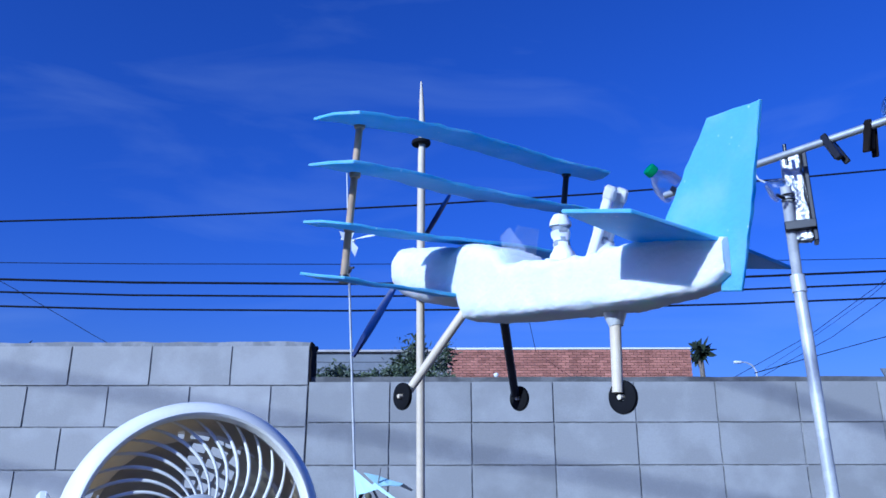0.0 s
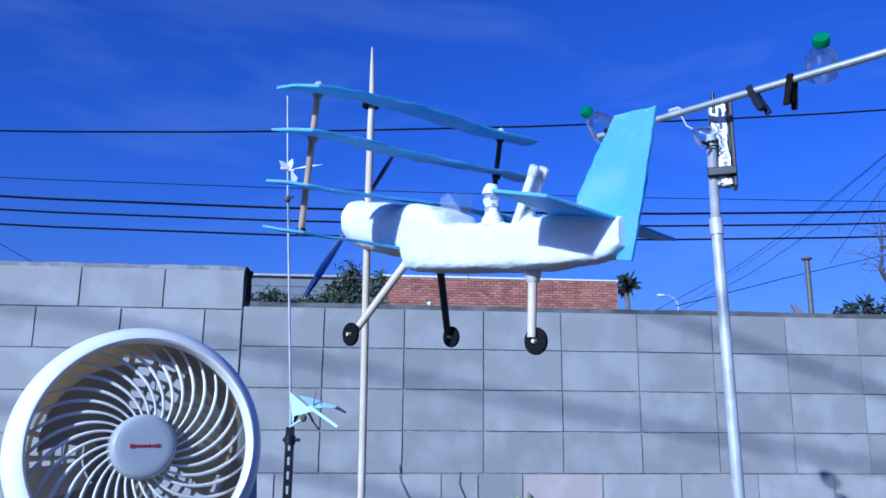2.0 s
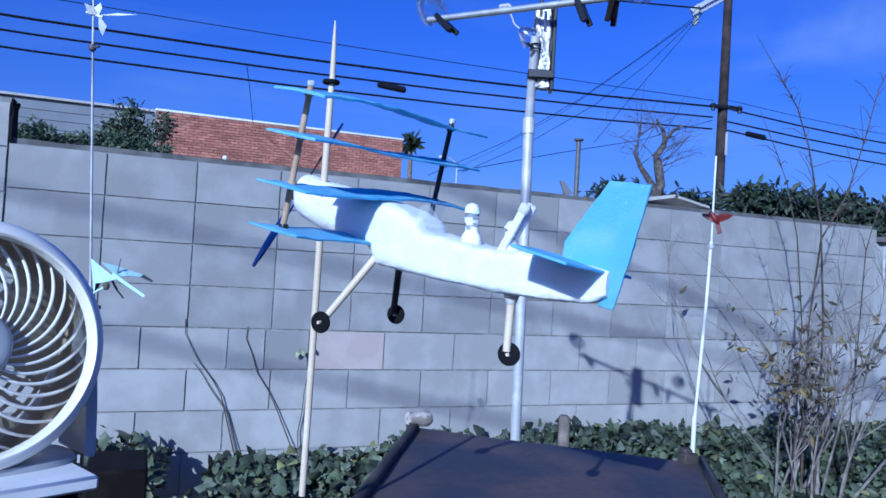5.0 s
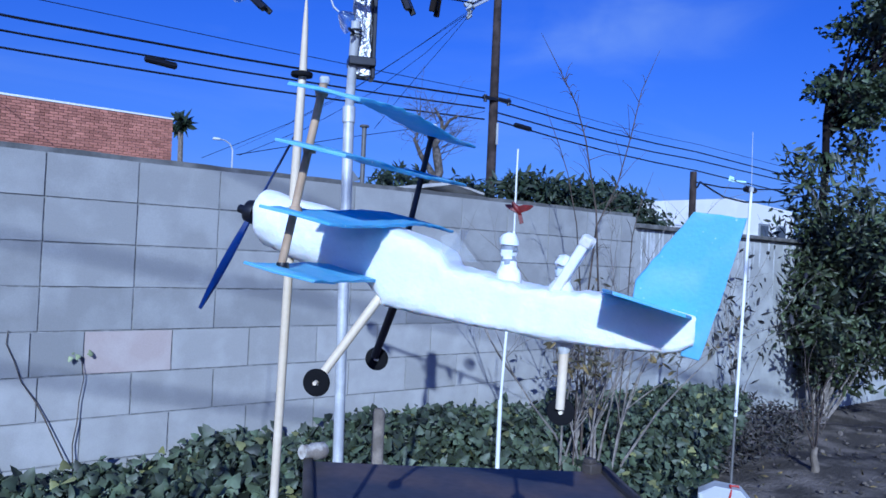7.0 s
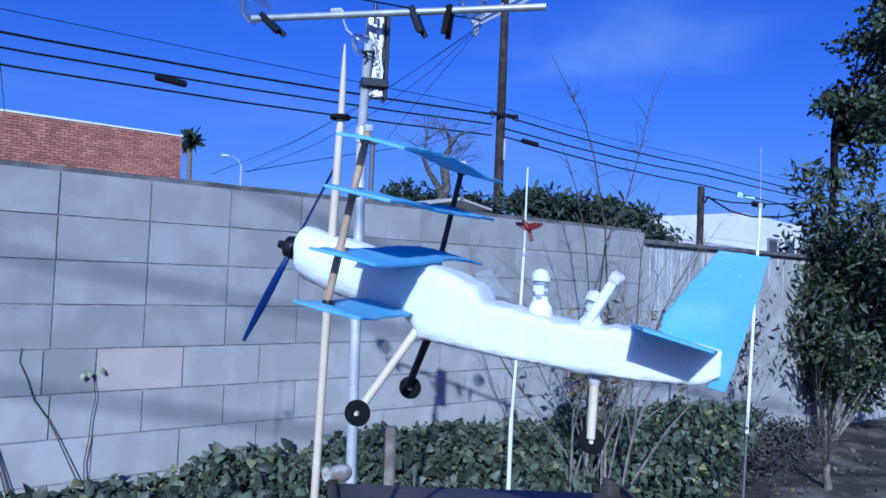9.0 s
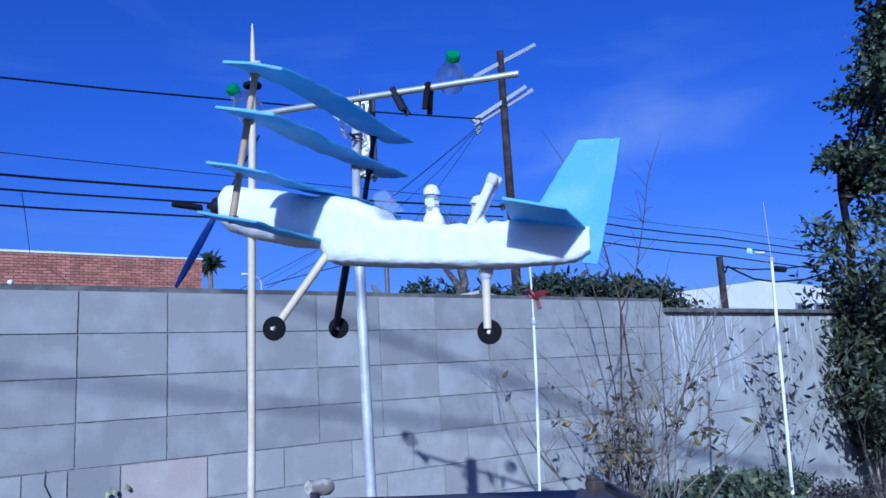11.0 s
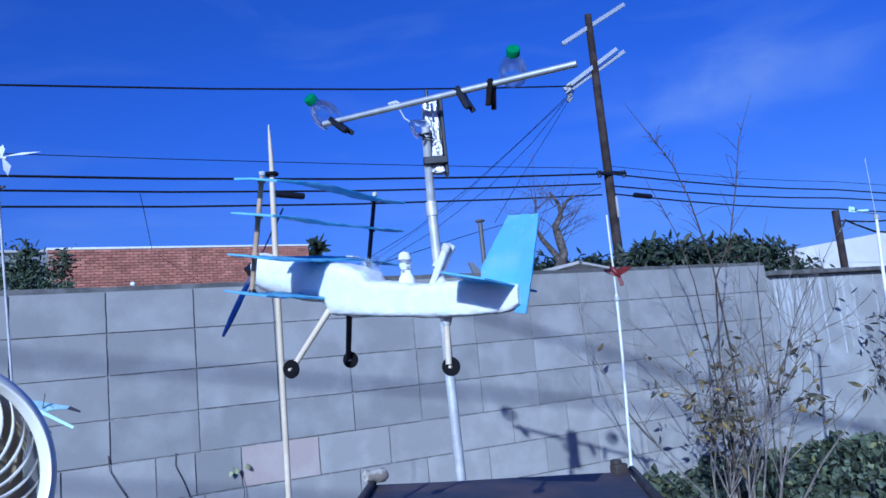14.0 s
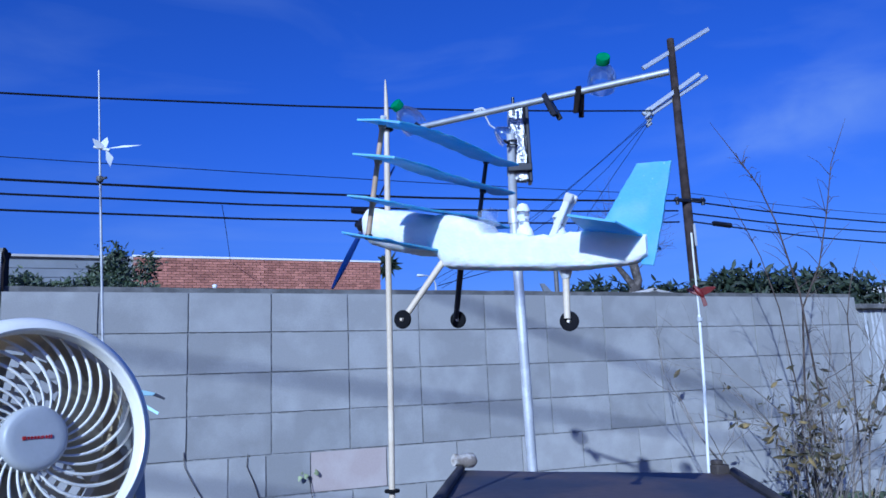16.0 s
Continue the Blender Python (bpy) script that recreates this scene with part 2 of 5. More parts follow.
POLEWOOD = material("pole_wood", (0.062, 0.046, 0.042), 0.9, vary=0.25, scale=3, fine=25, bump=0.6, depth=0.02)
LEAF = material("ivy_leaf", (0.080, 0.104, 0.058), 0.55, vary=0.12, scale=14, fine=70, bump=0.2, depth=0.002, island=0.75,
                second=(0.050, 0.062, 0.036))
BUSHLEAF = material("bush_leaf", (0.066, 0.082, 0.045), 0.5, vary=0.12, scale=10, fine=60, bump=0.2, depth=0.002, island=0.5,
                    second=(0.032, 0.048, 0.018))
SHRUBLEAF = material("shrub_leaf", (0.058, 0.080, 0.030), 0.5, vary=0.15, scale=9, fine=60, bump=0.2, depth=0.002, island=0.65,
                     second=(0.034, 0.04, 0.02))
DRYLEAF = material("dry_leaf", (0.22, 0.155, 0.05), 0.7, vary=0.15, scale=14, fine=70, bump=0.2, depth=0.002, island=0.6,
                   second=(0.06, 0.055, 0.03))
FARLEAF = material("far_foliage", (0.024, 0.036, 0.017), 0.6, vary=0.12, scale=3, fine=20, bump=0.2, depth=0.01, island=0.5,
                   second=(0.018, 0.028, 0.012))
DARKLEAF = material("dark_purplish_leaf", (0.026, 0.024, 0.026), 0.55, vary=0.15, scale=9, fine=60, bump=0.2, depth=0.002, island=0.5)
GREYBARK = material("grey_bark", (0.15, 0.13, 0.115), 0.9, vary=0.25, scale=12, fine=80, bump=0.5, depth=0.004)
WHIP = material("dark_bark", (0.11, 0.085, 0.07), 0.9, vary=0.2, scale=20, fine=120, bump=0.4, depth=0.002)
BIRD_RED = material("dull_red_paint", (0.16, 0.010, 0.010), 0.5, vary=0.15, scale=60, fine=500, bump=0.1, depth=0.0003)
PURPLE = material("dark_litter_leaf", (0.075, 0.058, 0.056), 0.8, vary=0.2, scale=14, fine=70, bump=0.2, depth=0.002, island=0.6,
                  second=(0.045, 0.042, 0.036))
TWIG = material("twig_bark", (0.29, 0.255, 0.225), 0.9, vary=0.2, scale=20, fine=160, bump=0.4, depth=0.001)
BRICK = material("red_brick", (0.40, 0.18, 0.13), 0.9, vary=0.12, scale=3, fine=30, bump=0.3, depth=0.004, island=0.25,
                 second=(0.33, 0.145, 0.105))
BRICK_JOINT = material("brick_joint", (0.40, 0.31, 0.27), 0.95, vary=0.1, scale=3, fine=30, bump=0.3)
SIDING = material("grey_siding", (0.20, 0.215, 0.24), 0.8, vary=0.08, scale=1, fine=20, bump=0.2)
HOUSE_WHITE = material("white_stucco", (0.72, 0.71, 0.69), 0.9, vary=0.05, scale=1, fine=15, bump=0.3, depth=0.01)
WINDOW_GLASS = material("dark_glass", (0.08, 0.09, 0.11), 0.1, vary=0.1, scale=2, fine=20, bump=0.0)
WIRE = material("black_cable", (0.006, 0.007, 0.012), 0.9, vary=0.1, scale=2, fine=40, bump=0.0)
ROOF = material("grey_roof", (0.5, 0.48, 0.46), 0.9, vary=0.1, scale=2, fine=20, bump=0.3)


# ---- building helpers ----
def mesh_from(bm, name, mat, smooth=True):
    me = bpy.data.meshes.new(name)
    bm.normal_update()
    bm.to_mesh(me)
    bm.free()
    me.materials.append(mat)
    if smooth:
        me.polygons.foreach_set("use_smooth", [True] * len(me.polygons))
        me.set_sharp_from_angle(angle=radians(38))
    return me


def part(name, bm, mat, parent=None, label="", smooth=True):
    """Links a bmesh as one mesh object, under a thing or part if given."""
    ob = new(name, mesh_from(bm, name, mat, smooth))
    if parent:
        ob.parent = parent
    if label:
        tagged(ob, label)
    return ob


def empty(name, m, label, category, group="", kind=""):
    ob = new(name)
    ob.empty_display_size = 0.05
    ob.matrix_world = m
    return tagged(ob, label, category, group, kind)


def frame_on(a, b):
    a, b = Vector(a), Vector(b)
    return Matrix.Translation(a) @ (b - a).to_track_quat("Z", "Y").to_matrix().to_4x4(), (b - a).length


def rod(bm, a, b, r1, r2=None, seg=12, caps=True):
    m, length = frame_on(a, b)
    r2 = r1 if r2 is None else r2
    bmesh.ops.create_cone(bm, cap_ends=caps, segments=seg, radius1=r1, radius2=r2, depth=length,
                          matrix=m @ Matrix.Translation((0, 0, length / 2)))
    return bm


def box(bm, size, centre=(0, 0, 0), m=Matrix.Identity(4), bevel=0.0):
    made = bmesh.ops.create_cube(bm, size=1.0, matrix=m @ Matrix.Translation(centre) @ Matrix.Diagonal((*size, 1)))
    if bevel:
        edges = {e for v in made["verts"] for e in v.link_edges}
        bmesh.ops.bevel(bm, geom=list(edges), offset=bevel, segments=1, affect="EDGES", profile=0.6)
    return bm


def lathe(bm, profile, seg=48, m=Matrix.Identity(4), close=False):
    """Turns (radius, height) pairs about z."""
    rings = []
    for r, z in profile:
        if r < 1e-6:
            rings.append([bm.verts.new(m @ Vector((0, 0, z)))])
        else:
            rings.append([bm.verts.new(m @ Vector((r * math.cos(2 * math.pi * k / seg), r * math.sin(2 * math.pi * k / seg), z)))
                          for k in range(seg)])
    pairs = list(zip(rings, rings[1:])) + ([(rings[-1], rings[0])] if close else [])
    for a, b in pairs:
        for k in range(seg):
            j = (k + 1) % seg
            if len(a) == 1 and len(b) > 1:
                bm.faces.new((a[0], b[j], b[k]))
            elif len(b) == 1 and len(a) > 1:
                bm.faces.new((a[k], a[j], b[0]))
            elif len(a) > 1:
                bm.faces.new((a[k], a[j], b[j], b[k]))
    return bm


def tube(bm, points, radii, seg=6):
    """A tapering tube along points."""
    pts = [Vector(p) for p in points]
    rings = []
    for k, p in enumerate(pts):
        way = (pts[min(k + 1, len(pts) - 1)] - pts[max(k - 1, 0)]).normalized()
        q = way.to_track_quat("Z", "Y") if k == 0 else last.rotation_difference(way) @ q
        last = way
        r = radii[k] if isinstance(radii, (list, tuple)) else radii
        rings.append([bm.verts.new(p + q @ Vector((r * math.cos(2 * math.pi * i / seg), r * math.sin(2 * math.pi * i / seg), 0)))
                      for i in range(seg)])
    for a, b in zip(rings, rings[1:]):
        for i in range(seg):
            j = (i + 1) % seg
            bm.faces.new((a[i], a[j], b[j], b[i]))
    bm.faces.new(rings[0][::-1])
    bm.faces.new(rings[-1])
    return bm


def slab(bm, outline, thick, m=Matrix.Identity(4), bevel=0.0):
    """A flat plate: outline in the local xy plane, centred on z."""
    low = [bm.verts.new(m @ Vector((x, y, -thick / 2))) for x, y in outline]
    top = [bm.verts.new(m @ Vector((x, y, thick / 2))) for x, y in outline]
    faces = [bm.faces.new(low[::-1]), bm.faces.new(top)]
    n = len(outline)
    for k in range(n):
        faces.append(bm.faces.new((low[k], low[(k + 1) % n], top[(k + 1) % n], top[k])))
    if bevel:
        edges = {e for f in faces[:2] for e in f.edges}
        bmesh.ops.bevel(bm, geom=list(edges), offset=bevel, segments=1, affect="EDGES", profile=0.5)
    return bm


def roughen(bm, amount, size, seed=0.0):
    for v in bm.verts:
        v.co += noise.noise_vector(v.co / size + Vector((seed, seed, seed))) * amount
    return bm


def leaf_cloud(places, size, mat, name, rng, flat=0.5, shape="heart", parent=None):
    """Many small bent leaves in one mesh. places: (point, outward way)."""
    verts, faces = [], []
    if shape == "heart":
        outline = [(0, 0.04), (0.26, -0.06), (0.52, 0.2), (0.36, 0.46), (0.3, 0.72), (0, 1.12), (-0.3, 0.72), (-0.36, 0.46), (-0.52, 0.2), (-0.26, -0.06)]
    else:
        outline = [(0, 0), (0.16, 0.3), (0.17, 0.65), (0, 1.1), (-0.17, 0.65), (-0.16, 0.3)]
    for p, way in places:
        s = size * rng.uniform(0.45, 1.3)
        way = (Vector(way) + Vector((rng.gauss(0, flat), rng.gauss(0, flat), rng.gauss(0, flat)))).normalized()
        q = way.to_track_quat("Z", "Y") @ Euler((0, 0, rng.uniform(0, 6.283))).to_quaternion()
        base, droop = len(verts), rng.uniform(0.05, 0.45)
        for x, y in outline:
            verts.append(Vector(p) + q @ Vector((x * s, y * s, -droop * s * (abs(x) * 0.9 + y * y * 0.5))))
        verts.append(Vector(p) + q @ Vector((0, 0.5 * s, 0.03 * s)))
        c, n = len(verts) - 1, len(outline)
        faces += [(base + k, base + (k + 1) % n, c) for k in range(n)]
    me = bpy.data.meshes.new(name)
    me.from_pydata([tuple(v) for v in verts], [], faces)
    me.materials.append(mat)
    me.polygons.foreach_set("use_smooth", [True] * len(me.polygons))
    ob = new(name, me)
    if parent:
        ob.parent = parent
    return ob


# ---- ground ----
bm = bmesh.new()
bmesh.ops.create_grid(bm, x_segments=120, y_segments=90, size=1.0, matrix=Matrix.Translation((3, -1.5, 0)) @ Matrix.Diagonal((9, 6, 1, 1)))
for v in bm.verts:
    edge = min(1.0, (9 - abs(v.co.x - 3)) / 2, (6 - abs(v.co.y + 1.5)) / 2)
    v.co.z += edge * (noise.noise(v.co * 1.3) * 0.04 + noise.noise(v.co * 6) * 0.015)
rim = [e for e in bm.edges if e.is_boundary]
outer = bmesh.ops.extrude_edge_only(bm, edges=rim)
for v in outer["geom"]:
    if isinstance(v, bmesh.types.BMVert):
        v.co = Vector((3 + (v.co.x - 3) * 90, -1.5 + (v.co.y + 1.5) * 120, 0))
tagged(part("ground", bm, SOIL), "dark bare garden soil, lumpy and dry", "soil", kind="structure")

# ---- concrete block wall ----
BW, BH, TOP = 0.406, 0.203, 1.83


def block_mesh(width, mat, seed, height=BH):
    bm = bmesh.new()
    box(bm, (width - 0.008, 0.17, height - 0.008))
    bmesh.ops.subdivide_edges(bm, edges=[e for e in bm.edges if abs(e.verts[0].co.y - e.verts[1].co.y) < 0.01], cuts=2, use_grid_fill=True)
    for v in bm.verts:  # chipped, uneven arrises
        k_ = noise.noise_vector(v.co * 9 + Vector((seed * 3.7, 0, seed)))
        v.co.x += 0.0022 * k_.x
        v.co.z += 0.0022 * k_.z
    return mesh_from(bm, "block", mat, False)


def block_wall(name, x0, x1, z1, label):
    """The recessed mortar core that carries the blocks."""
    bm = bmesh.new()
    box(bm, (x1 - x0, 0.16, z1), ((x0 + x1) / 2, 0.0845, z1 / 2))
    return tagged(part(name, bm, MORTAR, smooth=False), label, "wall", kind="structure")


wall_main = block_wall("wall_main", 0.0, 5.46, 1.828, "grey concrete block garden wall with recessed mortar joints")
wall_tall = block_wall("wall_tall", -4.06, -0.004, 2.01, "taller grey concrete block wall with a crumbling top")
blocks = {}


def lay(wall, x0, x1, z0, mat):
    key = (round(x1 - x0, 3), mat.name, random.randint(0, 4))
    if key not in blocks:
        blocks[key] = block_mesh(x1 - x0, mat, key[2])
    ob = new("block", blocks[key])
    ob.parent = wall
    ob.location = ((x0 + x1) / 2, 0.083 + random.uniform(-0.0015, 0.0015), z0 + BH / 2)


def cap_course(name, x0, x1, z, height, label, ragged, mat=CAP):
    bm = bmesh.new()
    box(bm, (x1 - x0, 0.15, height), ((x0 + x1) / 2, 0.10, z + height / 2))
    bmesh.ops.subdivide_edges(bm, edges=[e for e in bm.edges if abs(e.verts[0].co.x - e.verts[1].co.x) > 0.3], cuts=60, use_grid_fill=True)
    for v in bm.verts:
        if v.co.z > z + height * 0.5:
            v.co.z += noise.noise(v.co * 7) * ragged
        v.co.y += noise.noise(v.co * 9 + Vector((5, 0, 0))) * ragged * 0.6
    tagged(part(name, bm, mat), label, "wall cap", kind="structure")


cap_course("trim_main", 0.004, 5.45, 1.829, 0.026, "rough dark mortar cap along the wall top", 0.006)
cap_course("trim_tall", -4.05, -0.006, 2.014, 0.022, "crumbling mortar on the taller wall top", 0.008, MORTAR)
# rough slab on the end face, its shade put in as dark colour
bm = bmesh.new()
box(bm, (0.008, 0.17, 0.2), (0.002, 0.086, 1.93))
bmesh.ops.subdivide_edges(bm, edges=bm.edges[:], cuts=6, use_grid_fill=True)
roughen(bm, 0.008, 0.03)
tagged(part("trim_end", bm, DARKWOOD), "rough dark slab giving the end of the taller wall its shade", "wall end", kind="structure")

# stuccoed continuation with a thin ledge
bm = bmesh.new()
box(bm, (6.5, 0.15, 1.74), (8.72, 0.09, 0.87))
wall_stucco = tagged(part("wall_stucco", bm, STUCCO, smooth=False), "pale stuccoed wall with white drip streaks", "wall", kind="structure")
bm = bmesh.new()
box(bm, (6.52, 0.22, 0.035), (8.72, 0.07, 1.76), bevel=0.006)
tagged(part("trim_ledge", bm, CAP), "thin dark ledge on the stuccoed wall", "wall cap", kind="structure")
STREAK = material("lime_streak", (0.58, 0.585, 0.595), 0.95, vary=0.1, scale=9, fine=120, bump=0.3)
rng = random.Random(5)
for k in range(34):
    x, w, h = rng.uniform(5.55, 8.2), rng.uniform(0.006, 0.034), rng.uniform(0.15, 0.8)
    bm = bmesh.new()
    n = 8
    pts = [(-w / 2 * (1 - 0.6 * i / n) + noise.noise(Vector((x, i, 0))) * 0.012, -h * i / n) for i in range(n + 1)]
    pts += [(w / 2 * (1 - 0.6 * i / n) + noise.noise(Vector((x, i, 7))) * 0.012, -h * i / n) for i in range(n, -1, -1)]
    slab(bm, pts, 0.002, Matrix.Translation((x, 0.012, 1.735)) @ Matrix.Rotation(radians(90), 4, "X"))
    part("streak", bm, STREAK, wall_stucco)

# closing walls behind the camera
bm = bmesh.new()
box(bm, (24, 0.2, 1.9), (4, -10.5, 0.95))
tagged(part("wall_back", bm, STUCCO, smooth=False), "plain pale wall closing the yard", "wall", kind="structure")

# ---- model airplane on its bamboo skewer ----
PLANE_ORG = Vector((0.65314, -3.47827, 1.62462))
PLANE_TURN = Euler((radians(-1.77), radians(-0.82), radians(122.08)), "XYZ").to_matrix().to_4x4()
PLANE_SIZE = 1.2147
plane_m = Matrix.Translation(PLANE_ORG) @ PLANE_TURN @ Matrix.Scale(PLANE_SIZE, 4) @ Matrix.Translation((0, 0, -0.165))
SKEW_TOP = Vector((0.660, -3.4891, 1.525))
SKEW_WAY = Vector((0.004, 0.054, -1.0)).normalized()
plane = empty("model_airplane", plane_m, "handmade foam model airplane, white body, four blue wings", "model airplane")


def sz(z):
    return (z + 16.5) / 100


# body: sections of x, top, bottom, half width, squareness
SECTIONS = [(0.36, -15.42, -17.0, 0.72, 2.0), (0.32, -15.26, -17.16, 0.88, 2.1), (0.2, -15.2, -17.24, 0.94, 2.2), (-0.1, -15.24, -17.36, 0.98, 2.2), (-0.8, -15.42, -17.62, 1.04, 2.3),
            (-2.2, -15.72, -18.02, 1.09, 2.4), (-4.2, -16.28, -18.4, 1.1, 2.5), (-4.6, -16.28, -18.7, 1.12, 3.6), (-5.0, -16.35, -19.12, 1.16, 5.0),
            (-6.2, -16.75, -19.28, 1.16, 5.5), (-6.95, -17.12, -19.36, 1.15, 5.5), (-7.3, -17.62, -19.4, 1.14, 6), (-8.6, -17.82, -19.53, 1.1, 6),
            (-10.2, -18.12, -19.72, 1.02, 6), (-10.8, -18.2, -19.78, 1.0, 6), (-12.2, -18.2, -19.86, 0.8, 6), (-13.6, -18.42, -19.9, 0.55, 5),
            (-14.4, -18.55, -19.85, 0.42, 5), (-15.02, -18.68, -19.6, 0.36, 4)]
bm = bmesh.new()
rings = []
for i in range(len(SECTIONS) - 1):
    a, b = SECTIONS[i], SECTIONS[i + 1]
    steps = max(1, int(abs(a[0] - b[0]) / 0.12))
    for s in range(steps + (1 if i == len(SECTIONS) - 2 else 0)):
        u = s / steps
        x, top, bot, w, p = (a[k] + (b[k] - a[k]) * u for k in range(5))
        ring = []
        for k in range(72):
            c, q = math.cos(2 * math.pi * k / 72), math.sin(2 * math.pi * k / 72)
            y = w * math.copysign(abs(c) ** (2 / p), c)
            z = (top + bot) / 2 + (top - bot) / 2 * math.copysign(abs(q) ** (2 / p), q)
            ring.append(bm.verts.new((x / 100, y / 100, sz(z))))
        rings.append(ring)
for a, b in zip(rings, rings[1:]):
    for k in range(72):
        bm.faces.new((a[k], b[k], b[(k + 1) % 72], a[(k + 1) % 72]))
bm.faces.new(rings[0])
bm.faces.new(rings[-1][::-1])
roughen(bm, 0.0005, 0.011)
roughen(bm, 0.00032, 0.0026, 3.0)
roughen(bm, 0.00028, 0.0011, 5.0)
for v in bm.verts:  # torn rim of the cockpit and the step in the nose
    if v.normal.z > -2 and -0.125 < v.co.x < -0.066 and v.co.z > sz(-18.35):
        v.co.z += 0.0009 * noise.noise(v.co / 0.0035)
part("fuselage", bm, FOAM_WHITE, plane, "hand-carved white foam body")

# four staggered wings
for le, zc, half in ((-4.15, -12.33, 6.25), (-3.8, -14.03, 6.25), (-3.35, -15.86, 6.2), (-2.85, -17.52, 6.1)):
    chord, tilt = 1.95, radians(13)
    m = Matrix.Translation((le / 100, 0, sz(zc))) @ Matrix.Rotation(-tilt, 4, "Y") @ Matrix.Diagonal((0.01, 0.01, 0.01, 1))
    bm = bmesh.new()
    outline = [(-0.05, -half), (0.0, 0.0), (-0.05, half), (-chord * 0.5, half - 0.25), (-chord, half - 0.8), (-chord, 0), (-chord, -half + 0.8), (-chord * 0.5, -half + 0.25)]
    slab(bm, outline, 0.10, m, bevel=0.00015)
    bmesh.ops.subdivide_edges(bm, edges=[e for e in bm.edges if e.calc_length() > 0.012], cuts=12, use_grid_fill=True)
    bmesh.ops.triangulate(bm, faces=[f for f in bm.faces if len(f.verts) > 4])
    for v in bm.verts:
        v.co.z += 0.0009 * math.sin(v.co.y * 60 + zc) - 0.35 * v.co.y * v.co.y + (0.095 * (abs(v.co.y) - 0.0465) if zc < -17 else 0.0)
    roughen(bm, 0.0007, 0.005, zc)
    roughen(bm, 0.00025, 0.0018, zc)
    part("wing", bm, FOAM_BLUE, plane)

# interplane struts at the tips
for side, mat, lab in ((1, STICK, "bare wooden strut"), (-1, DARKSTICK, "dark strut")):
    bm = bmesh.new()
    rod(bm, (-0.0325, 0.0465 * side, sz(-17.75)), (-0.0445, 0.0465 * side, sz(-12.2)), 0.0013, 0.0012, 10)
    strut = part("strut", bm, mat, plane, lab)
    for zj, xj in ((-12.52, -4.38), (-14.2, -4.05), (-16.03, -3.66), (-17.72, -3.3)):
        bm = bmesh.new()
        lathe(bm, [(0, -0.0012), (0.0018, -0.0012), (0.0020, 0), (0.0018, 0.0012), (0, 0.0012)], 12,
              Matrix.Translation((xj / 100, 0.0465 * side, sz(zj))))
        part("joint", bm, STICK if side > 0 and zj > -17 else (BLACK if side > 0 else DARKSTICK), strut)
    bm = bmesh.new()
    lathe(bm, [(0.0014, -0.001), (0.0016, 0.0003), (0.0011, 0.0012), (0, 0.0015)], 12, Matrix.Translation((-0.0446, 0.0465 * side, sz(-12.18))))
    roughen(bm, 0.0004, 0.002, side)
    part("glue_cap", bm, GLUE, strut, "small dab of glue on the strut end")

# tail fin and tailplane
bm = bmesh.new()
fin = [(-13.15, -18.3), (-13.2, -17.7), (-14.85, -15.5), (-16.38, -15.65), (-15.8, -18.0), (-15.22, -20.05), (-14.65, -19.95), (-14.9, -18.9)]
slab(bm, [(x, z + 16.5) for x, z in fin], 0.13, Matrix.Rotation(radians(90), 4, "X") @ Matrix.Diagonal((0.01, 0.01, 0.01, 1)), bevel=0.0003)
bmesh.ops.triangulate(bm, faces=[f for f in bm.faces if len(f.verts) > 4])
bmesh.ops.subdivide_edges(bm, edges=[e for e in bm.edges if e.calc_length() > 0.006], cuts=9)
for v in bm.verts:
    k_ = noise.noise(v.co / 0.003)
    v.co.x += 0.0003 * k_
    v.co.z += 0.0003 * noise.noise(v.co / 0.0026 + Vector((7, 0, 0)))
    v.co.y += 0.00012 * k_
part("tail_fin", bm, FOAM_BLUE, plane)
for side in (1, -1):
    bm = bmesh.new()
    m = Matrix.Translation((0, 0, sz(-18.3))) @ Matrix.Diagonal((0.01, 0.01, 0.01, 1))
    slab(bm, [(x, y * side) for x, y in (((-12.2, 0.15), (-12.9, 3.35), (-14.85, 3.05), (-14.95, 0.15)) if side > 0 else ((-12.5, 0.15), (-13.2, 3.1), (-14.6, 3.0), (-14.95, 0.15)))], 0.11, m, bevel=0.0002)
    for v in bm.verts:
        v.co.z += 0.25 * (v.co.x + 0.1385) + 0.0035 * (v.co.y / 0.036) - 0.002
    part("tailplane", bm, FOAM_BLUE, plane)

# landing gear: two main legs and a tail leg, each with its wheel
def wheel(parent, at, m_extra=Matrix.Identity(4), r=0.0047):
    m = Matrix.Translation(at) @ m_extra @ Matrix.Rotation(radians(90), 4, "X")
    bm = bmesh.new()
    lathe(bm, [(0.001, -0.0006), (r * 0.8, -0.0008), (r * 0.97, -0.0006), (r, 0), (r * 0.97, 0.0006), (r * 0.8, 0.0008), (0.001, 0.0006)], 32, m)
    w = part("wheel", bm, RUBBER, parent, "small black disc wheel")
    bm = bmesh.new()
    lathe(bm, [(0, -0.0018), (0.0007, -0.0018), (0.0008, 0.0018), (0, 0.0018)], 10, m)
    part("axle_tip", bm, BAMBOO, w, "cut wooden axle end")


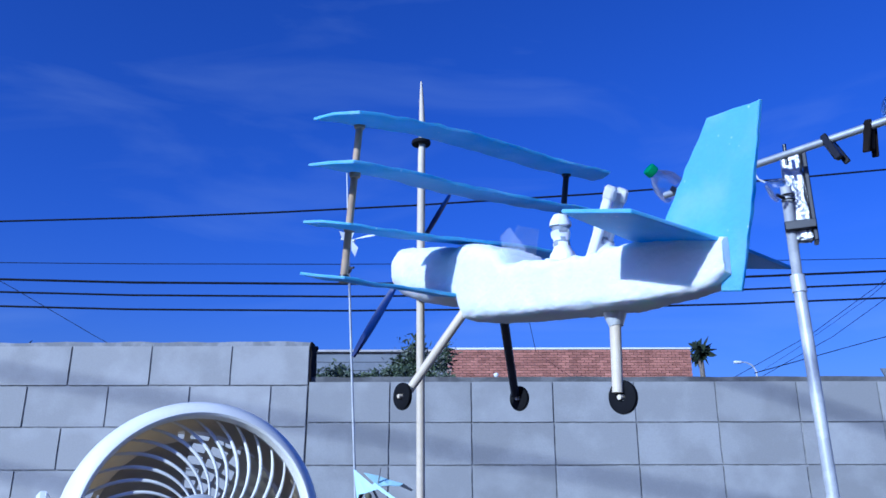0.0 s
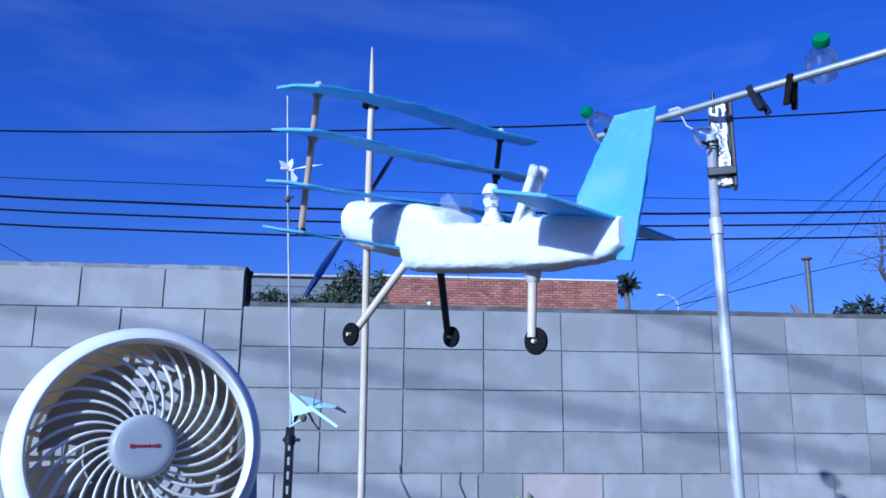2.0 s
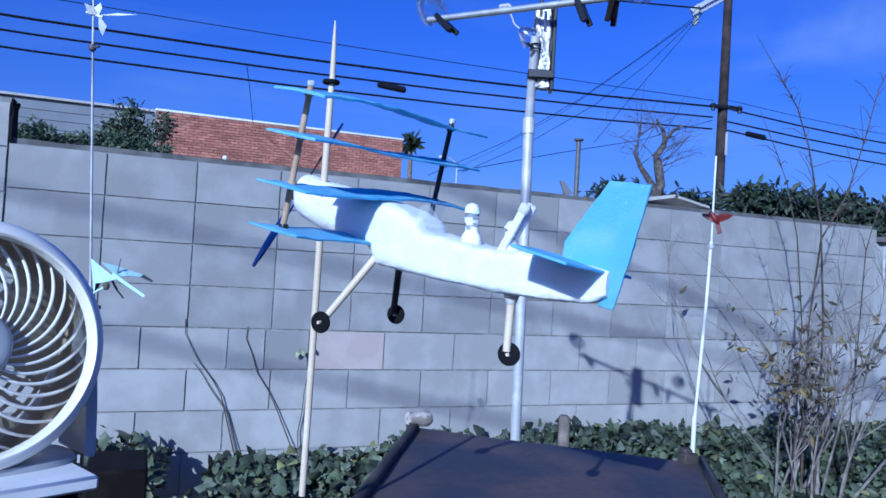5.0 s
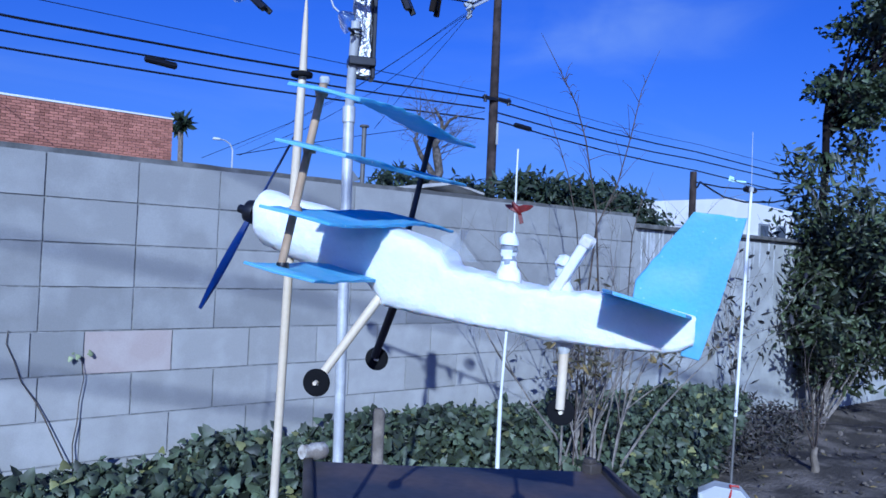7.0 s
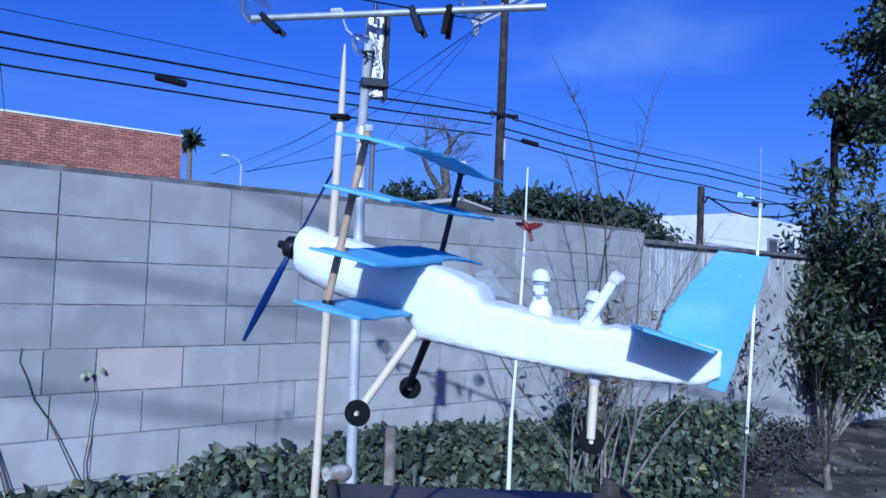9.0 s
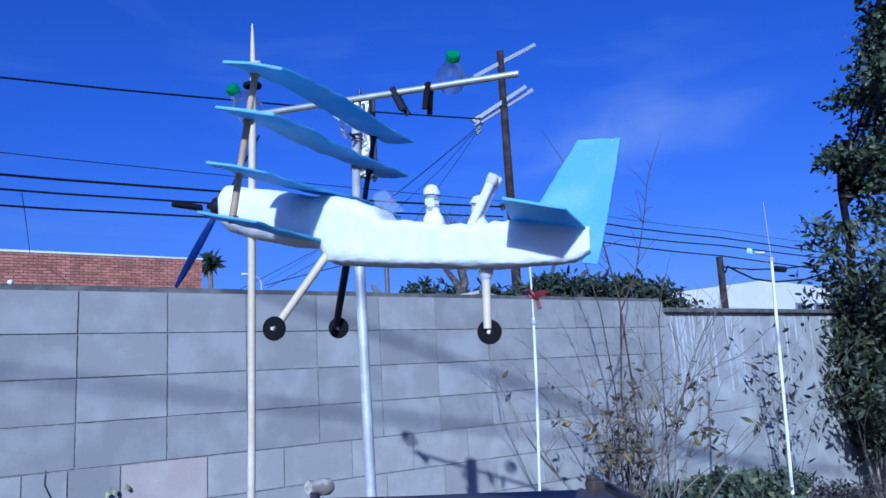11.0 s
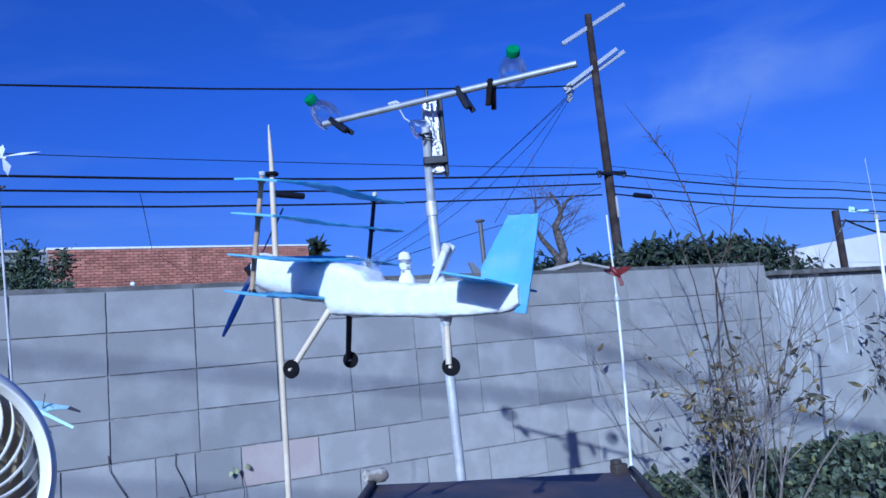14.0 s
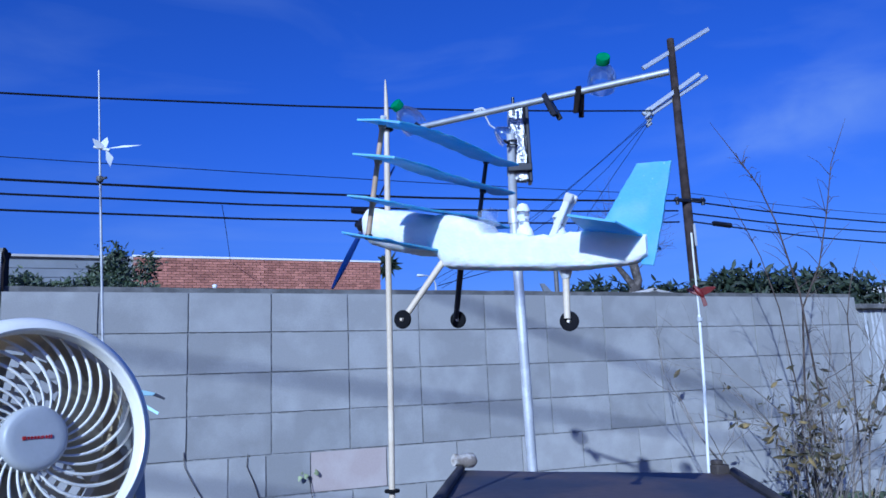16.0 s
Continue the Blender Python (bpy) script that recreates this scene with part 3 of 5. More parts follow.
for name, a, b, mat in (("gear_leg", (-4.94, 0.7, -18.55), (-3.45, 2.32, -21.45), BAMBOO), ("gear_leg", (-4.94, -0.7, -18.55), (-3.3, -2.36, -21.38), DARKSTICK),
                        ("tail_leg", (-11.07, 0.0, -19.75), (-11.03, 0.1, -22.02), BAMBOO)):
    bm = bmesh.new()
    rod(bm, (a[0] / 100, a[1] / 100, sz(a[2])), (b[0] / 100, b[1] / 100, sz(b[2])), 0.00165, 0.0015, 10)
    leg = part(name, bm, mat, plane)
    yw = b[1] / 100 + (0.0019 if b[1] > 1 else -0.0019)
    wheel(leg, (b[0] / 100, yw, sz(b[2] - 0.12)), Matrix.Rotation(radians(8), 4, "Z"), 0.0046 if name == "gear_leg" else 0.0046)
    bm = bmesh.new()
    lathe(bm, [(0, 0.0035), (0.0035, 0.003), (0.003, 0.0), (0.0018, -0.003), (0, -0.003)], 14, Matrix.Translation((a[0] / 100, a[1] / 100, sz(a[2] - 0.15))))
    roughen(bm, 0.0005, 0.003)
    part("glue_blob", bm, GLUE, leg, "blob of hot glue")

# propeller at the nose
axis_m = Matrix.Translation((0.0032, 0, sz(-16.15))) @ Matrix.Rotation(radians(90 - 12), 4, "Y")
bm = bmesh.new()
lathe(bm, [(0, 0), (0.0022, 0), (0.0022, 0.004), (0.0042, 0.0042), (0.0046, 0.006), (0.0042, 0.008), (0.0018, 0.0088), (0.0016, 0.012), (0, 0.0125)], 24, axis_m)
prop = part("propeller", bm, BLACK, plane, "black propeller hub")
for k in range(2):
    bm = bmesh.new()
    n, rows_ = 14, []
    for i in range(n + 1):
        u = i / n
        r, c = 0.003 + 0.038 * u, 0.0017 * (0.6 + 1.1 * u - 1.2 * u * u * u)
        tw = radians(48 - 36 * u)
        rows_.append([bm.verts.new(Vector((r, s * c * math.cos(tw), 0.006 + s * c * math.sin(tw) + h))) for s, h in ((-1, 0), (0, 0.0006), (1, 0), (0, -0.0006))])
    for a, b in zip(rows_, rows_[1:]):
        for j in range(4):
            bm.faces.new((a[j], b[j], b[(j + 1) % 4], a[(j + 1) % 4]))
    bm.faces.new(rows_[0])
    bm.faces.new(rows_[-1][::-1])
    bm.transform(axis_m @ Matrix.Rotation(radians(28 + 180 * k), 4, "Z"))
    part("blade", bm, NAVY, prop, "dark navy propeller blade")

# clear windscreen
bm = bmesh.new()
slab(bm, [(-0.006, 0), (0.006, 0), (0.0042, 0.0105), (-0.0042, 0.0105)], 0.0004,
     Matrix.Translation((-0.070, 0, sz(-17.3))) @ Matrix.Rotation(radians(90), 4, "Z") @ Matrix.Rotation(radians(62), 4, "X"))
part("windscreen", bm, CLEAR, plane, "clear plastic windscreen")
bm = bmesh.new()
slab(bm, [(-0.012, 0), (0.0, 0), (0.001, 0.008), (-0.004, 0.0095)], 0.0004,
     Matrix.Translation((-0.070, 0.007, sz(-17.4))) @ Matrix.Rotation(radians(90), 4, "X"))
part("side_screen", bm, CLEAR, plane, "clear plastic side screen")

# two plain white foam crew shapes and a rear gun
def crew(x, base, top, lean):
    """One mesh: shoulders, neck, round top with scuffed grey bands."""
    bm = bmesh.new()
    h = (top - base) / 100
    prof = [(0, -0.002), (0.0062, -0.002), (0.0060, h * 0.10), (0.0054, h * 0.20), (0.0042, h * 0.29), (0.0035, h * 0.36), (0.0037, h * 0.42), (0.0033, h * 0.46),
            (0.0036, h * 0.52), (0.0041, h * 0.60), (0.0042, h * 0.66), (0.0037, h * 0.69), (0.0038, h * 0.74), (0.0047, h * 0.76), (0.0048, h * 0.82),
            (0.0043, h * 0.91), (0.0030, h * 0.98), (0, h * 1.02)]
    lathe(bm, [(r * 0.7, z) for r, z in prof], 28, Matrix.Translation((x / 100, 0, sz(base))) @ Matrix.Rotation(radians(lean), 4, "Y"))
    for f in bm.faces:
        u = (f.calc_center_median().z - sz(base)) / h
        wob = 0.03 * math.sin(math.atan2(f.calc_center_median().y, f.calc_center_median().x - x / 100) * 3)
        if abs(u - 0.70 + wob) < 0.06 or (abs(u - 0.44 - wob) < 0.04):
            f.material_index = 1
    roughen(bm, 0.0006, 0.003, x)
    fig = part("crew_figure", bm, FOAM_WHITE, plane, "plain white foam crew shape with grey bands")
    fig.data.materials.append(TAPE_GREY)


crew(-9.1, -18.0, -16.4, 2)
crew(-10.85, -18.3, -17.05, -6)
bm = bmesh.new()
GT = Matrix.Translation((-0.1065, 0.002, sz(-18.35))) @ Matrix.Rotation(radians(-30), 4, "Y")
for y in (-0.0020, 0.0021):  # twin barrels with a thicker muzzle
    box(bm, (0.0034, 0.0019, 0.024), (0, y, 0.0105), GT, bevel=0.0005)
    box(bm, (0.0042, 0.0024, 0.004), (0, y, 0.0205), GT, bevel=0.0007)
box(bm, (0.003, 0.0055, 0.004), (0.0, 0.0, 0.005), GT, bevel=0.0008)
roughen(bm, 0.0003, 0.004)
part("rear_gun", bm, FOAM_WHITE, plane, "twin white foam gun barrels angled upwards")

# skewer with its two stop washers
skewer = empty("bamboo_skewer", Matrix.Translation(SKEW_TOP + SKEW_WAY * 1.522), "tall bamboo skewer with a whittled tip standing in the soil", "skewer")
inv = skewer.matrix_world.inverted()
bm = bmesh.new()
pts = [inv @ (SKEW_TOP + SKEW_WAY * d + Vector((0.0006 * math.sin(d * 40), 0.0004 * math.cos(d * 23), 0)) * (1 if d < 0.04 else 0.4)) for d in
       (0, 0.005, 0.012, 0.022, 0.032, 0.041, 0.06, 0.1, 0.15, 0.22, 0.3, 0.42, 0.7, 1.0, 1.3, 1.55)]
tube(bm, pts, [0.0004, 0.0008, 0.0012, 0.0015, 0.0017, 0.0018] + [0.00195] * 10, 12)
part("shaft", bm, BAMBOO, skewer)
for d in (0.034, 0.267):
    bm = bmesh.new()
    lathe(bm, [(0.0022, -0.0011), (0.0046, -0.0009), (0.0049, 0), (0.0046, 0.0009), (0.0022, 0.0011)], 24,
          inv @ Matrix.Translation(SKEW_TOP + SKEW_WAY * d))
    part("stop_washer", bm, RUBBER, skewer, "black rubber stop washer")

# ---- table fan on a white shelf table ----
FAN_SIZE = 1.118
HUB = Vector((0.4264, -3.0284, 1.2868))
aim = (Vector((0.6635, -3.5036, 1.3582)) - HUB).normalized()
fan_turn = aim.to_track_quat("Z", "Y").to_matrix().to_4x4()
fan_m = Matrix.Translation(HUB - aim * 0.0335) @ fan_turn @ Matrix.Scale(FAN_SIZE, 4)
fan = empty("table_fan", Matrix.Translation((HUB.x, HUB.y, 1.1547)) @ Matrix.Scale(FAN_SIZE, 4), "white round table fan with curved grille spokes on a pivoting stand", "fan")
fi = fan.matrix_world.inverted() @ fan_m @ Matrix.Scale(0.965, 4)
bm = bmesh.new()
lathe(bm, [(0.1035, 0.024), (0.1045, 0.0335), (0.1065, 0.0355), (0.110, 0.0345), (0.1165, 0.028), (0.1205, 0.019), (0.1225, 0.006),
           (0.1222, -0.004), (0.1205, -0.004), (0.1195, 0.0), (0.1165, 0.004), (0.111, 0.012), (0.1045, 0.016)], 96, fi, close=True)
ring = part("front_ring", bm, FAN_WHITE, fan, "glossy white outer ring")
bm = bmesh.new()
lathe(bm, [(0.0, 0.0296), (0.0125, 0.0296), (0.0210, 0.0293), (0.0268, 0.0290), (0.0296, 0.0276), (0.0312, 0.0245), (0.0316, 0.020), (0.0316, 0.006), (0.0, 0.006)], 72, fi)
hub = part("hub_cap", bm, GREY_PLASTIC, fan, "pale grey hub cap")
bm = bmesh.new()
for k, (w, x) in enumerate(((0.0045, -0.0125), (0.0022, -0.0085), (0.0024, -0.0055), (0.0022, -0.0025), (0.0024, 0.0005), (0.0032, 0.004), (0.0022, 0.0078), (0.0012, 0.0105), (0.0012, 0.0127))):
    box(bm, (w * 0.75, 0.0036 if k in (0, 7, 8) else 0.0026, 0.0008), (x, 0, 0.0302), fi)
part("logo_bar", bm, RED, hub, "small red lettering reduced to bars")
spoke_bm = bmesh.new()
pts, n = [], 14
for i in range(n + 1):
    u = i / n
    r = 0.0305 + u * 0.0825
    a = radians(50) * u
    pts.append((r * math.cos(a), r * math.sin(a), 0.017 + 0.006 * math.sin(u * math.pi * 0.75) - 0.024 * u * u))
tube(spoke_bm, pts, [0.0010 + 0.0008 * math.sin(math.pi * min(1.0, 0.08 + 0.9 * (i / n) ** 1.6)) for i in range(n + 1)], 8)
spoke_me = mesh_from(spoke_bm, "spoke", FAN_WHITE)
for k in range(31):
    ob = new("spoke", spoke_me)
    ob.parent = ring
    ob.matrix_local = fi @ Matrix.Rotation(2 * math.pi * k / 31, 4, "Z")
# impeller behind the grille
bm = bmesh.new()
lathe(bm, [(0, -0.004), (0.024, -0.006), (0.026, -0.035), (0, -0.037)], 32, fi)
imp = part("impeller", bm, OLIVE, fan, "dull olive impeller hub")
for k in range(3):
    bm = bmesh.new()
    cols = []
    for i in range(9):
        u = i / 8
        r = 0.024 + u * 0.068
        half = radians(30 + 16 * u)
        cols.append([bm.verts.new((r * math.cos(a), r * math.sin(a), -0.022 + 0.016 * math.sin((a / half) * 1.2))) for a in [half * (j / 4 - 1) for j in range(9)]])
    for a, b in zip(cols, cols[1:]):
        for j in range(8):
            bm.faces.new((a[j], b[j], b[j + 1], a[j + 1]))
    bmesh.ops.solidify(bm, geom=bm.faces[:], thickness=0.0016)
    bm.transform(fi @ Matrix.Rotation(radians(120 * k + 15), 4, "Z"))
    part("fan_blade", bm, OLIVE, imp, "dull olive-beige fan blade")
# rear housing: a beige bowl pierced by rows of slots
rear = bmesh.new()
bowl = [(0.044, -0.073), (0.050, -0.0725), (0.058, -0.071), (0.062, -0.070), (0.070, -0.068), (0.074, -0.067), (0.082, -0.064), (0.086, -0.062),
        (0.094, -0.058), (0.098, -0.055), (0.105, -0.049), (0.111, -0.040), (0.1145, -0.020)]
grid = [[rear.verts.new(fi @ Vector((r * math.cos(2 * math.pi * k / 96), r * math.sin(2 * math.pi * k / 96), z))) for k in range(96)] for r, z in bowl]
for i in range(len(bowl) - 1):
    for k in range(96):
        if i % 2 == 1 and i < 11 and k % 4 != 0 and (4 < k < 26 or 72 < k < 92 or 40 < k < 50):
            continue
        j = (k + 1) % 96
        rear.faces.new((grid[i][k], grid[i][j], grid[i + 1][j], grid[i + 1][k]))
bmesh.ops.solidify(rear, geom=rear.faces[:], thickness=0.0018)
part("rear_grille", rear, INNER, fan, "dull beige slotted rear grille")
bm = bmesh.new()
lathe(bm, [(0, -0.079), (0.04, -0.077), (0.044, -0.06), (0.036, -0.04), (0, -0.038)], 40, fi)
part("motor_housing", bm, OLIVE, fan, "dull olive motor housing")
bm = bmesh.new()
lathe(bm, [(0.1218, -0.0045), (0.1212, -0.03), (0.117, -0.055), (0.108, -0.075), (0.1065, -0.074), (0.1153, -0.055), (0.1193, -0.03), (0.1198, -0.0045)], 80, fi, close=True)
part("housing", bm, SHELL, fan, "thin cream-white plastic housing")
# stand: two arms and foot
side_way = fan_turn.to_3x3() @ Vector((1, 0, 0))
side_way.z = 0
side_way.normalize()
turn2 = Matrix(((side_way.x, aim.x, 0, 0), (side_way.y, aim.y, 0, 0), (0, 0, 1, 0), (0, 0, 0, 1)))
for s in (-1, 1):
    bm = bmesh.new()
    prof = [(-0.036, 0.0), (0.036, 0.0), (0.03, 0.05), (0.022, 0.10), (0.018, 0.135), (0.0, 0.15), (-0.018, 0.135), (-0.024, 0.10), (-0.03, 0.05)]
    slab(bm, prof, 0.011, turn2 @ Matrix.Translation((s * (0.113 if s > 0 else 0.128), -0.05, 0.0)) @ Matrix(((0, 0, 1, 0), (1, 0, 0, 0), (0, 1, 0, 0), (0, 0, 0, 1))), bevel=0.003)
    # right arm gets the grey plastic, which paints in its shade
    part("stand_arm", bm, WHITE_PLASTIC if s < 0 else GREY_PLASTIC, fan)
bm = bmesh.new()
outline = [(0.100 * math.copysign(abs(math.cos(a)) ** 0.6, math.cos(a)), 0.044 * math.copysign(abs(math.sin(a)) ** 0.6, math.sin(a))) for a in [2 * math.pi * k / 40 for k in range(40)]]
slab(bm, outline, 0.006, turn2 @ Matrix.Translation((0, -0.035, 0.003)), bevel=0.0015)
part("stand_foot", bm, GREY_PLASTIC, fan)
bm = bmesh.new()
tube(bm, [(-0.13, 0.02, 0.12), (-0.15, -0.02, 0.08), (-0.17, -0.05, 0.03), (-0.2, -0.06, 0.003)], 0.003, 8)
part("power_cord", bm, WHITE_PLASTIC, fan, "white power cord")

table = empty("shelf_table", Matrix.Translation((0.2222, -3.0763, 0)), "white board table carrying the fan, dark frame below", "table")
bm = bmesh.new()
box(bm, (0.615, 0.212, 0.015), (0.0, 0.0, 1.147), Matrix.Rotation(radians(26.3), 4, "Z"), bevel=0.003)
part("tabletop", bm, WHITE_PAINT, table)
for x in (-0.28, 0.28):
    for y in (-0.062, 0.062):
        bm = bmesh.new()
        box(bm, (0.038, 0.038, 1.1392), (x, y, 0.5696), Matrix.Rotation(radians(26.3), 4, "Z"), bevel=0.003)
        part("leg", bm, DARKWOOD, table)
bm = bmesh.new()
box(bm, (0.59, 0.145, 0.25), (0.0, 0, 1.0142), Matrix.Rotation(radians(26.3), 4, "Z"), bevel=0.004)
part("apron", bm, DARKWOOD, table, "dark apron under the board")

# ---- dark weathered sheet on a stand ----
o = Vector((0.88, -3.38, 0))
cab = empty("sheet_cabinet", Matrix.Translation(o), "dark rust-stained metal sheet top on a dark cabinet", "cabinet")
quad = [Vector(p) - o for p in ((0.826, -3.214, 1.236), (0.64, -3.56, 1.238), (0.885, -3.59, 1.227), (1.057, -3.338, 1.225))]


def prism(bm, top, low):
    """A plate or block between two outlines of four points."""
    a, b = [bm.verts.new(p) for p in top], [bm.verts.new(p) for p in low]
    bm.faces.new(a)
    bm.faces.new(b[::-1])
    for k in range(4):
        bm.faces.new((a[k], b[k], b[(k + 1) % 4], a[(k + 1) % 4]))
    bmesh.ops.recalc_face_normals(bm, faces=bm.faces[:])
    return bm


bm = prism(bmesh.new(), quad, [p - Vector((0, 0, 0.006)) for p in quad])
bmesh.ops.subdivide_edges(bm, edges=[e for e in bm.edges if e.calc_length() > 0.1], cuts=14, use_grid_fill=True)
for v in bm.verts:  # slightly buckled
    v.co.z += 0.0016 * noise.noise(v.co * 11)
part("sheet_top", bm, RUST, cab, "dark sheet stained with rust")
inner = [Vector((p.x * 0.93, p.y * 0.93, p.z - 0.0075)) for p in quad]
bm = prism(bmesh.new(), inner, [Vector((p.x, p.y, 0.0)) for p in inner])
part("body", bm, DARKWOOD, cab, smooth=False)
bm = bmesh.new()
rod(bm, quad[0] + Vector((-0.002, 0.0, 0.003)), quad[1] + Vector((-0.004, 0, 0.002)), 0.0042, seg=12)
part("edge_rod", bm, WORNBAR, cab, "dark round rod along the edge")
bm = bmesh.new()
lathe(bm, [(0, 0), (0.0055, 0), (0.0074, 0.0037), (0.0074, 0.0123), (0.0059, 0.016), (0.0057, 0.0255), (0.0, 0.026)], 24,
      Matrix.Translation(quad[0] + Vector((0.011, -0.005, 0.0095))) @ Matrix.Rotation(radians(-84), 4, "Y") @ Matrix.Rotation(radians(12), 4, "X"))
roughen(bm, 0.0007, 0.005)
part("taped_end", bm, DIRTY_TAPE, cab, "dirty white taped knob")
bm = bmesh.new()
box(bm, (0.016, 0.012, 0.010), quad[3] + Vector((-0.008, 0.004, 0.004)), bevel=0.0015)
box(bm, (0.009, 0.010, 0.005), quad[3] + Vector((-0.011, 0.004, 0.011)), bevel=0.0012)
part("corner_post", bm, WORNBAR, cab)
bm = bmesh.new()
m_, ln_ = frame_on(quad[3] + Vector((0.006, 0.001, 0.001)), quad[2] + Vector((0.006, -0.001, 0.001)))
box(bm, (0.008, 0.009, ln_), (0, 0, ln_ / 2), m_, bevel=0.0025)
part("edge_bar", bm, WORNBAR, cab, "weathered bar along the sheet edge")

# ---- silver pipe with foil box and bottle rotor ----
PIPE = Vector((1.4395, -2.2345, 0))
pipe = empty("steel_pipe_stand", Matrix.Translation(PIPE), "galvanised steel pipe mast with a foil-wrapped block strapped on top", "pipe mast")
bm = bmesh.new()
tube(bm, [(0.074, 0.085, -0.03), (0.0375, 0.067, 1.754)], 0.0132, 20)
tube(bm, [(0.0375, 0.067, 1.744), (0.037, 0.067, 1.783)], 0.0158, 20)
part("lower_tube", bm, STEEL, pipe)
bm = bmesh.new()
tube(bm, [(0.037, 0.067, 1.778), (0.0125, 0.011, 1.978)], 0.0115, 20)
part("upper_tube", bm, STEEL, pipe)
FT = Matrix.Rotation(radians(-25), 4, "Z")
bm = bmesh.new()
FT = Matrix.Translation((0.049, 0.0395, 0)) @ FT
box(bm, (0.042, 0.034, 0.215), (0.0, 0.0, 1.963), FT, bevel=0.004)
bmesh.ops.subdivide_edges(bm, edges=bm.edges[:], cuts=9, use_grid_fill=True)
for v in bm.verts:
    v.co += 0.006 * noise.noise_vector(Vector((v.co.x / 0.012, v.co.y / 0.012, v.co.z / 0.04)))
roughen(bm, 0.0025, 0.009)
block_ = part("foil_block", bm, FOIL, pipe, "block wrapped in crumpled silver foil")
bm = bmesh.new()
box(bm, (0.010, 0.046, 0.222), (0.027, 0.0, 1.960), FT, bevel=0.002)
part("back_plate", bm, BLACK, block_, "black backing plate")
bm = bmesh.new()
box(bm, (0.066, 0.050, 0.021), (-0.001, -0.009, 1.887), FT, bevel=0.002)
part("strap", bm, BLACK, pipe, "black tape strap")
for dz in (1.945, 1.957):
    bm = bmesh.new()
    lathe(bm, [(0.0135, -0.002), (0.0155, 0), (0.0135, 0.002)], 20, Matrix.Translation((0.016, 0.014, dz)))
    part("wire_tie", bm, BLACK, pipe)
bm = bmesh.new()
rod(bm, (0.0, 0.0, 1.945), (-0.02, -0.012, 1.948), 0.004, seg=10)
part("clamp_screw", bm, BLACK, pipe)

rotor = empty("bottle_rotor", Matrix.Translation((1.4501, -2.2499, 2.026)), "aluminium cross rod with clear bottle cups, green caps and black clips", "whirligig")
ri = rotor.matrix_world.inverted()
L_, R_ = Vector((1.2467, -1.9972, 2.0452)), Vector((1.7002, -2.576, 2.0405))
bm = bmesh.new()
rod(bm, ri @ L_, ri @ R_, 0.0085, seg=16)
bar = part("cross_rod", bm, ALUMINIUM, rotor)
bm = bmesh.new()
rod(bm, ri @ Vector((1.4501, -2.2499, 2.02)), ri @ Vector((1.4501, -2.2499, 2.07)), 0.004, seg=10)
part("pivot_pin", bm, BLACK, rotor)
way = (R_ - L_).normalized()
for u, tilt, mat in ((0.045, -48, BLACK), (0.57, -24, BLACK), (0.69, 8, DARKWOOD)):
    p = ri @ (L_ + (R_ - L_) * u)
    bm = bmesh.new()
    m = Matrix.Translation(p) @ way.to_track_quat("X", "Z").to_matrix().to_4x4() @ Matrix.Rotation(radians(tilt), 4, "Y")
    box(bm, (0.017, 0.022, 0.062), (0.0, 0.003, -0.02), m, bevel=0.003)
    box(bm, (0.014, 0.006, 0.075), (0.003, 0.016, -0.026), m @ Matrix.Rotation(radians(8), 4, "X"), bevel=0.002)
    box(bm, (0.014, 0.006, 0.075), (0.003, -0.010, -0.026), m @ Matrix.Rotation(radians(-8), 4, "X"), bevel=0.002)
    part("spring_clip", bm, mat, bar, "black spring clip" if mat is BLACK else "brown wooden clip")
for u, capw, out in ((0.02, Vector((1.2238, -1.9659, 2.1284)), Vector((0.62, 0.25, -0.45))), (0.72, Vector((1.6205, -2.4279, 2.1261)), Vector((0.35, 0.65, -0.45)))):
    base = L_ + (R_ - L_) * u
    out.normalize()
    m = ri @ Matrix.Translation(capw) @ out.to_track_quat("Z", "Y").to_matrix().to_4x4()
    bm = bmesh.new()
    lathe(bm, [(0.012, 0.008), (0.014, 0.014), (0.028, 0.034), (0.036, 0.05), (0.038, 0.07), (0.037, 0.09), (0.0375, 0.09), (0.0386, 0.07), (0.0366, 0.049), (0.0285, 0.033), (0.0146, 0.0135), (0.0126, 0.008)], 32, m, close=True)
    cup = part("bottle_cup", bm, BOTTLE, bar, "cut clear bottle end")
    cup.visible_shadow = True
    bm = bmesh.new()
    lathe(bm, [(0, -0.008), (0.0165, -0.008), (0.0175, -0.006), (0.0178, 0.010), (0.0165, 0.0115), (0, 0.0115)], 32, m)
    part("bottle_cap", bm, GREEN, cup, "green screw cap")
# middle hanging cup and tie wires
bm = bmesh.new()
p = ri @ (L_ + (R_ - L_) * 0.31)
tube(bm, [p + Vector((0, 0, 0.01)), p + Vector((0.012, -0.01, -0.012)), p + Vector((0.02, -0.015, -0.035)), p + Vector((0.032, -0.02, -0.045))], 0.0022, 8)
tube(bm, [p + Vector((-0.012, 0.01, 0.012)), p + Vector((0.004, -0.006, 0.014)), p + Vector((0.012, -0.014, 0.004))], 0.004, 8)
part("tie_wire", bm, STEEL, bar, "twisted bright tie wire")
bm = bmesh.new()
lathe(bm, [(0.008, 0), (0.012, 0.006), (0.024, 0.024), (0.028, 0.04), (0.0286, 0.04), (0.0246, 0.0235), (0.0126, 0.0055), (0.0086, 0)], 28,
      Matrix.Translation(p + Vector((0.035, -0.02, -0.047))) @ Matrix.Rotation(radians(120), 4, "Y"), close=True)
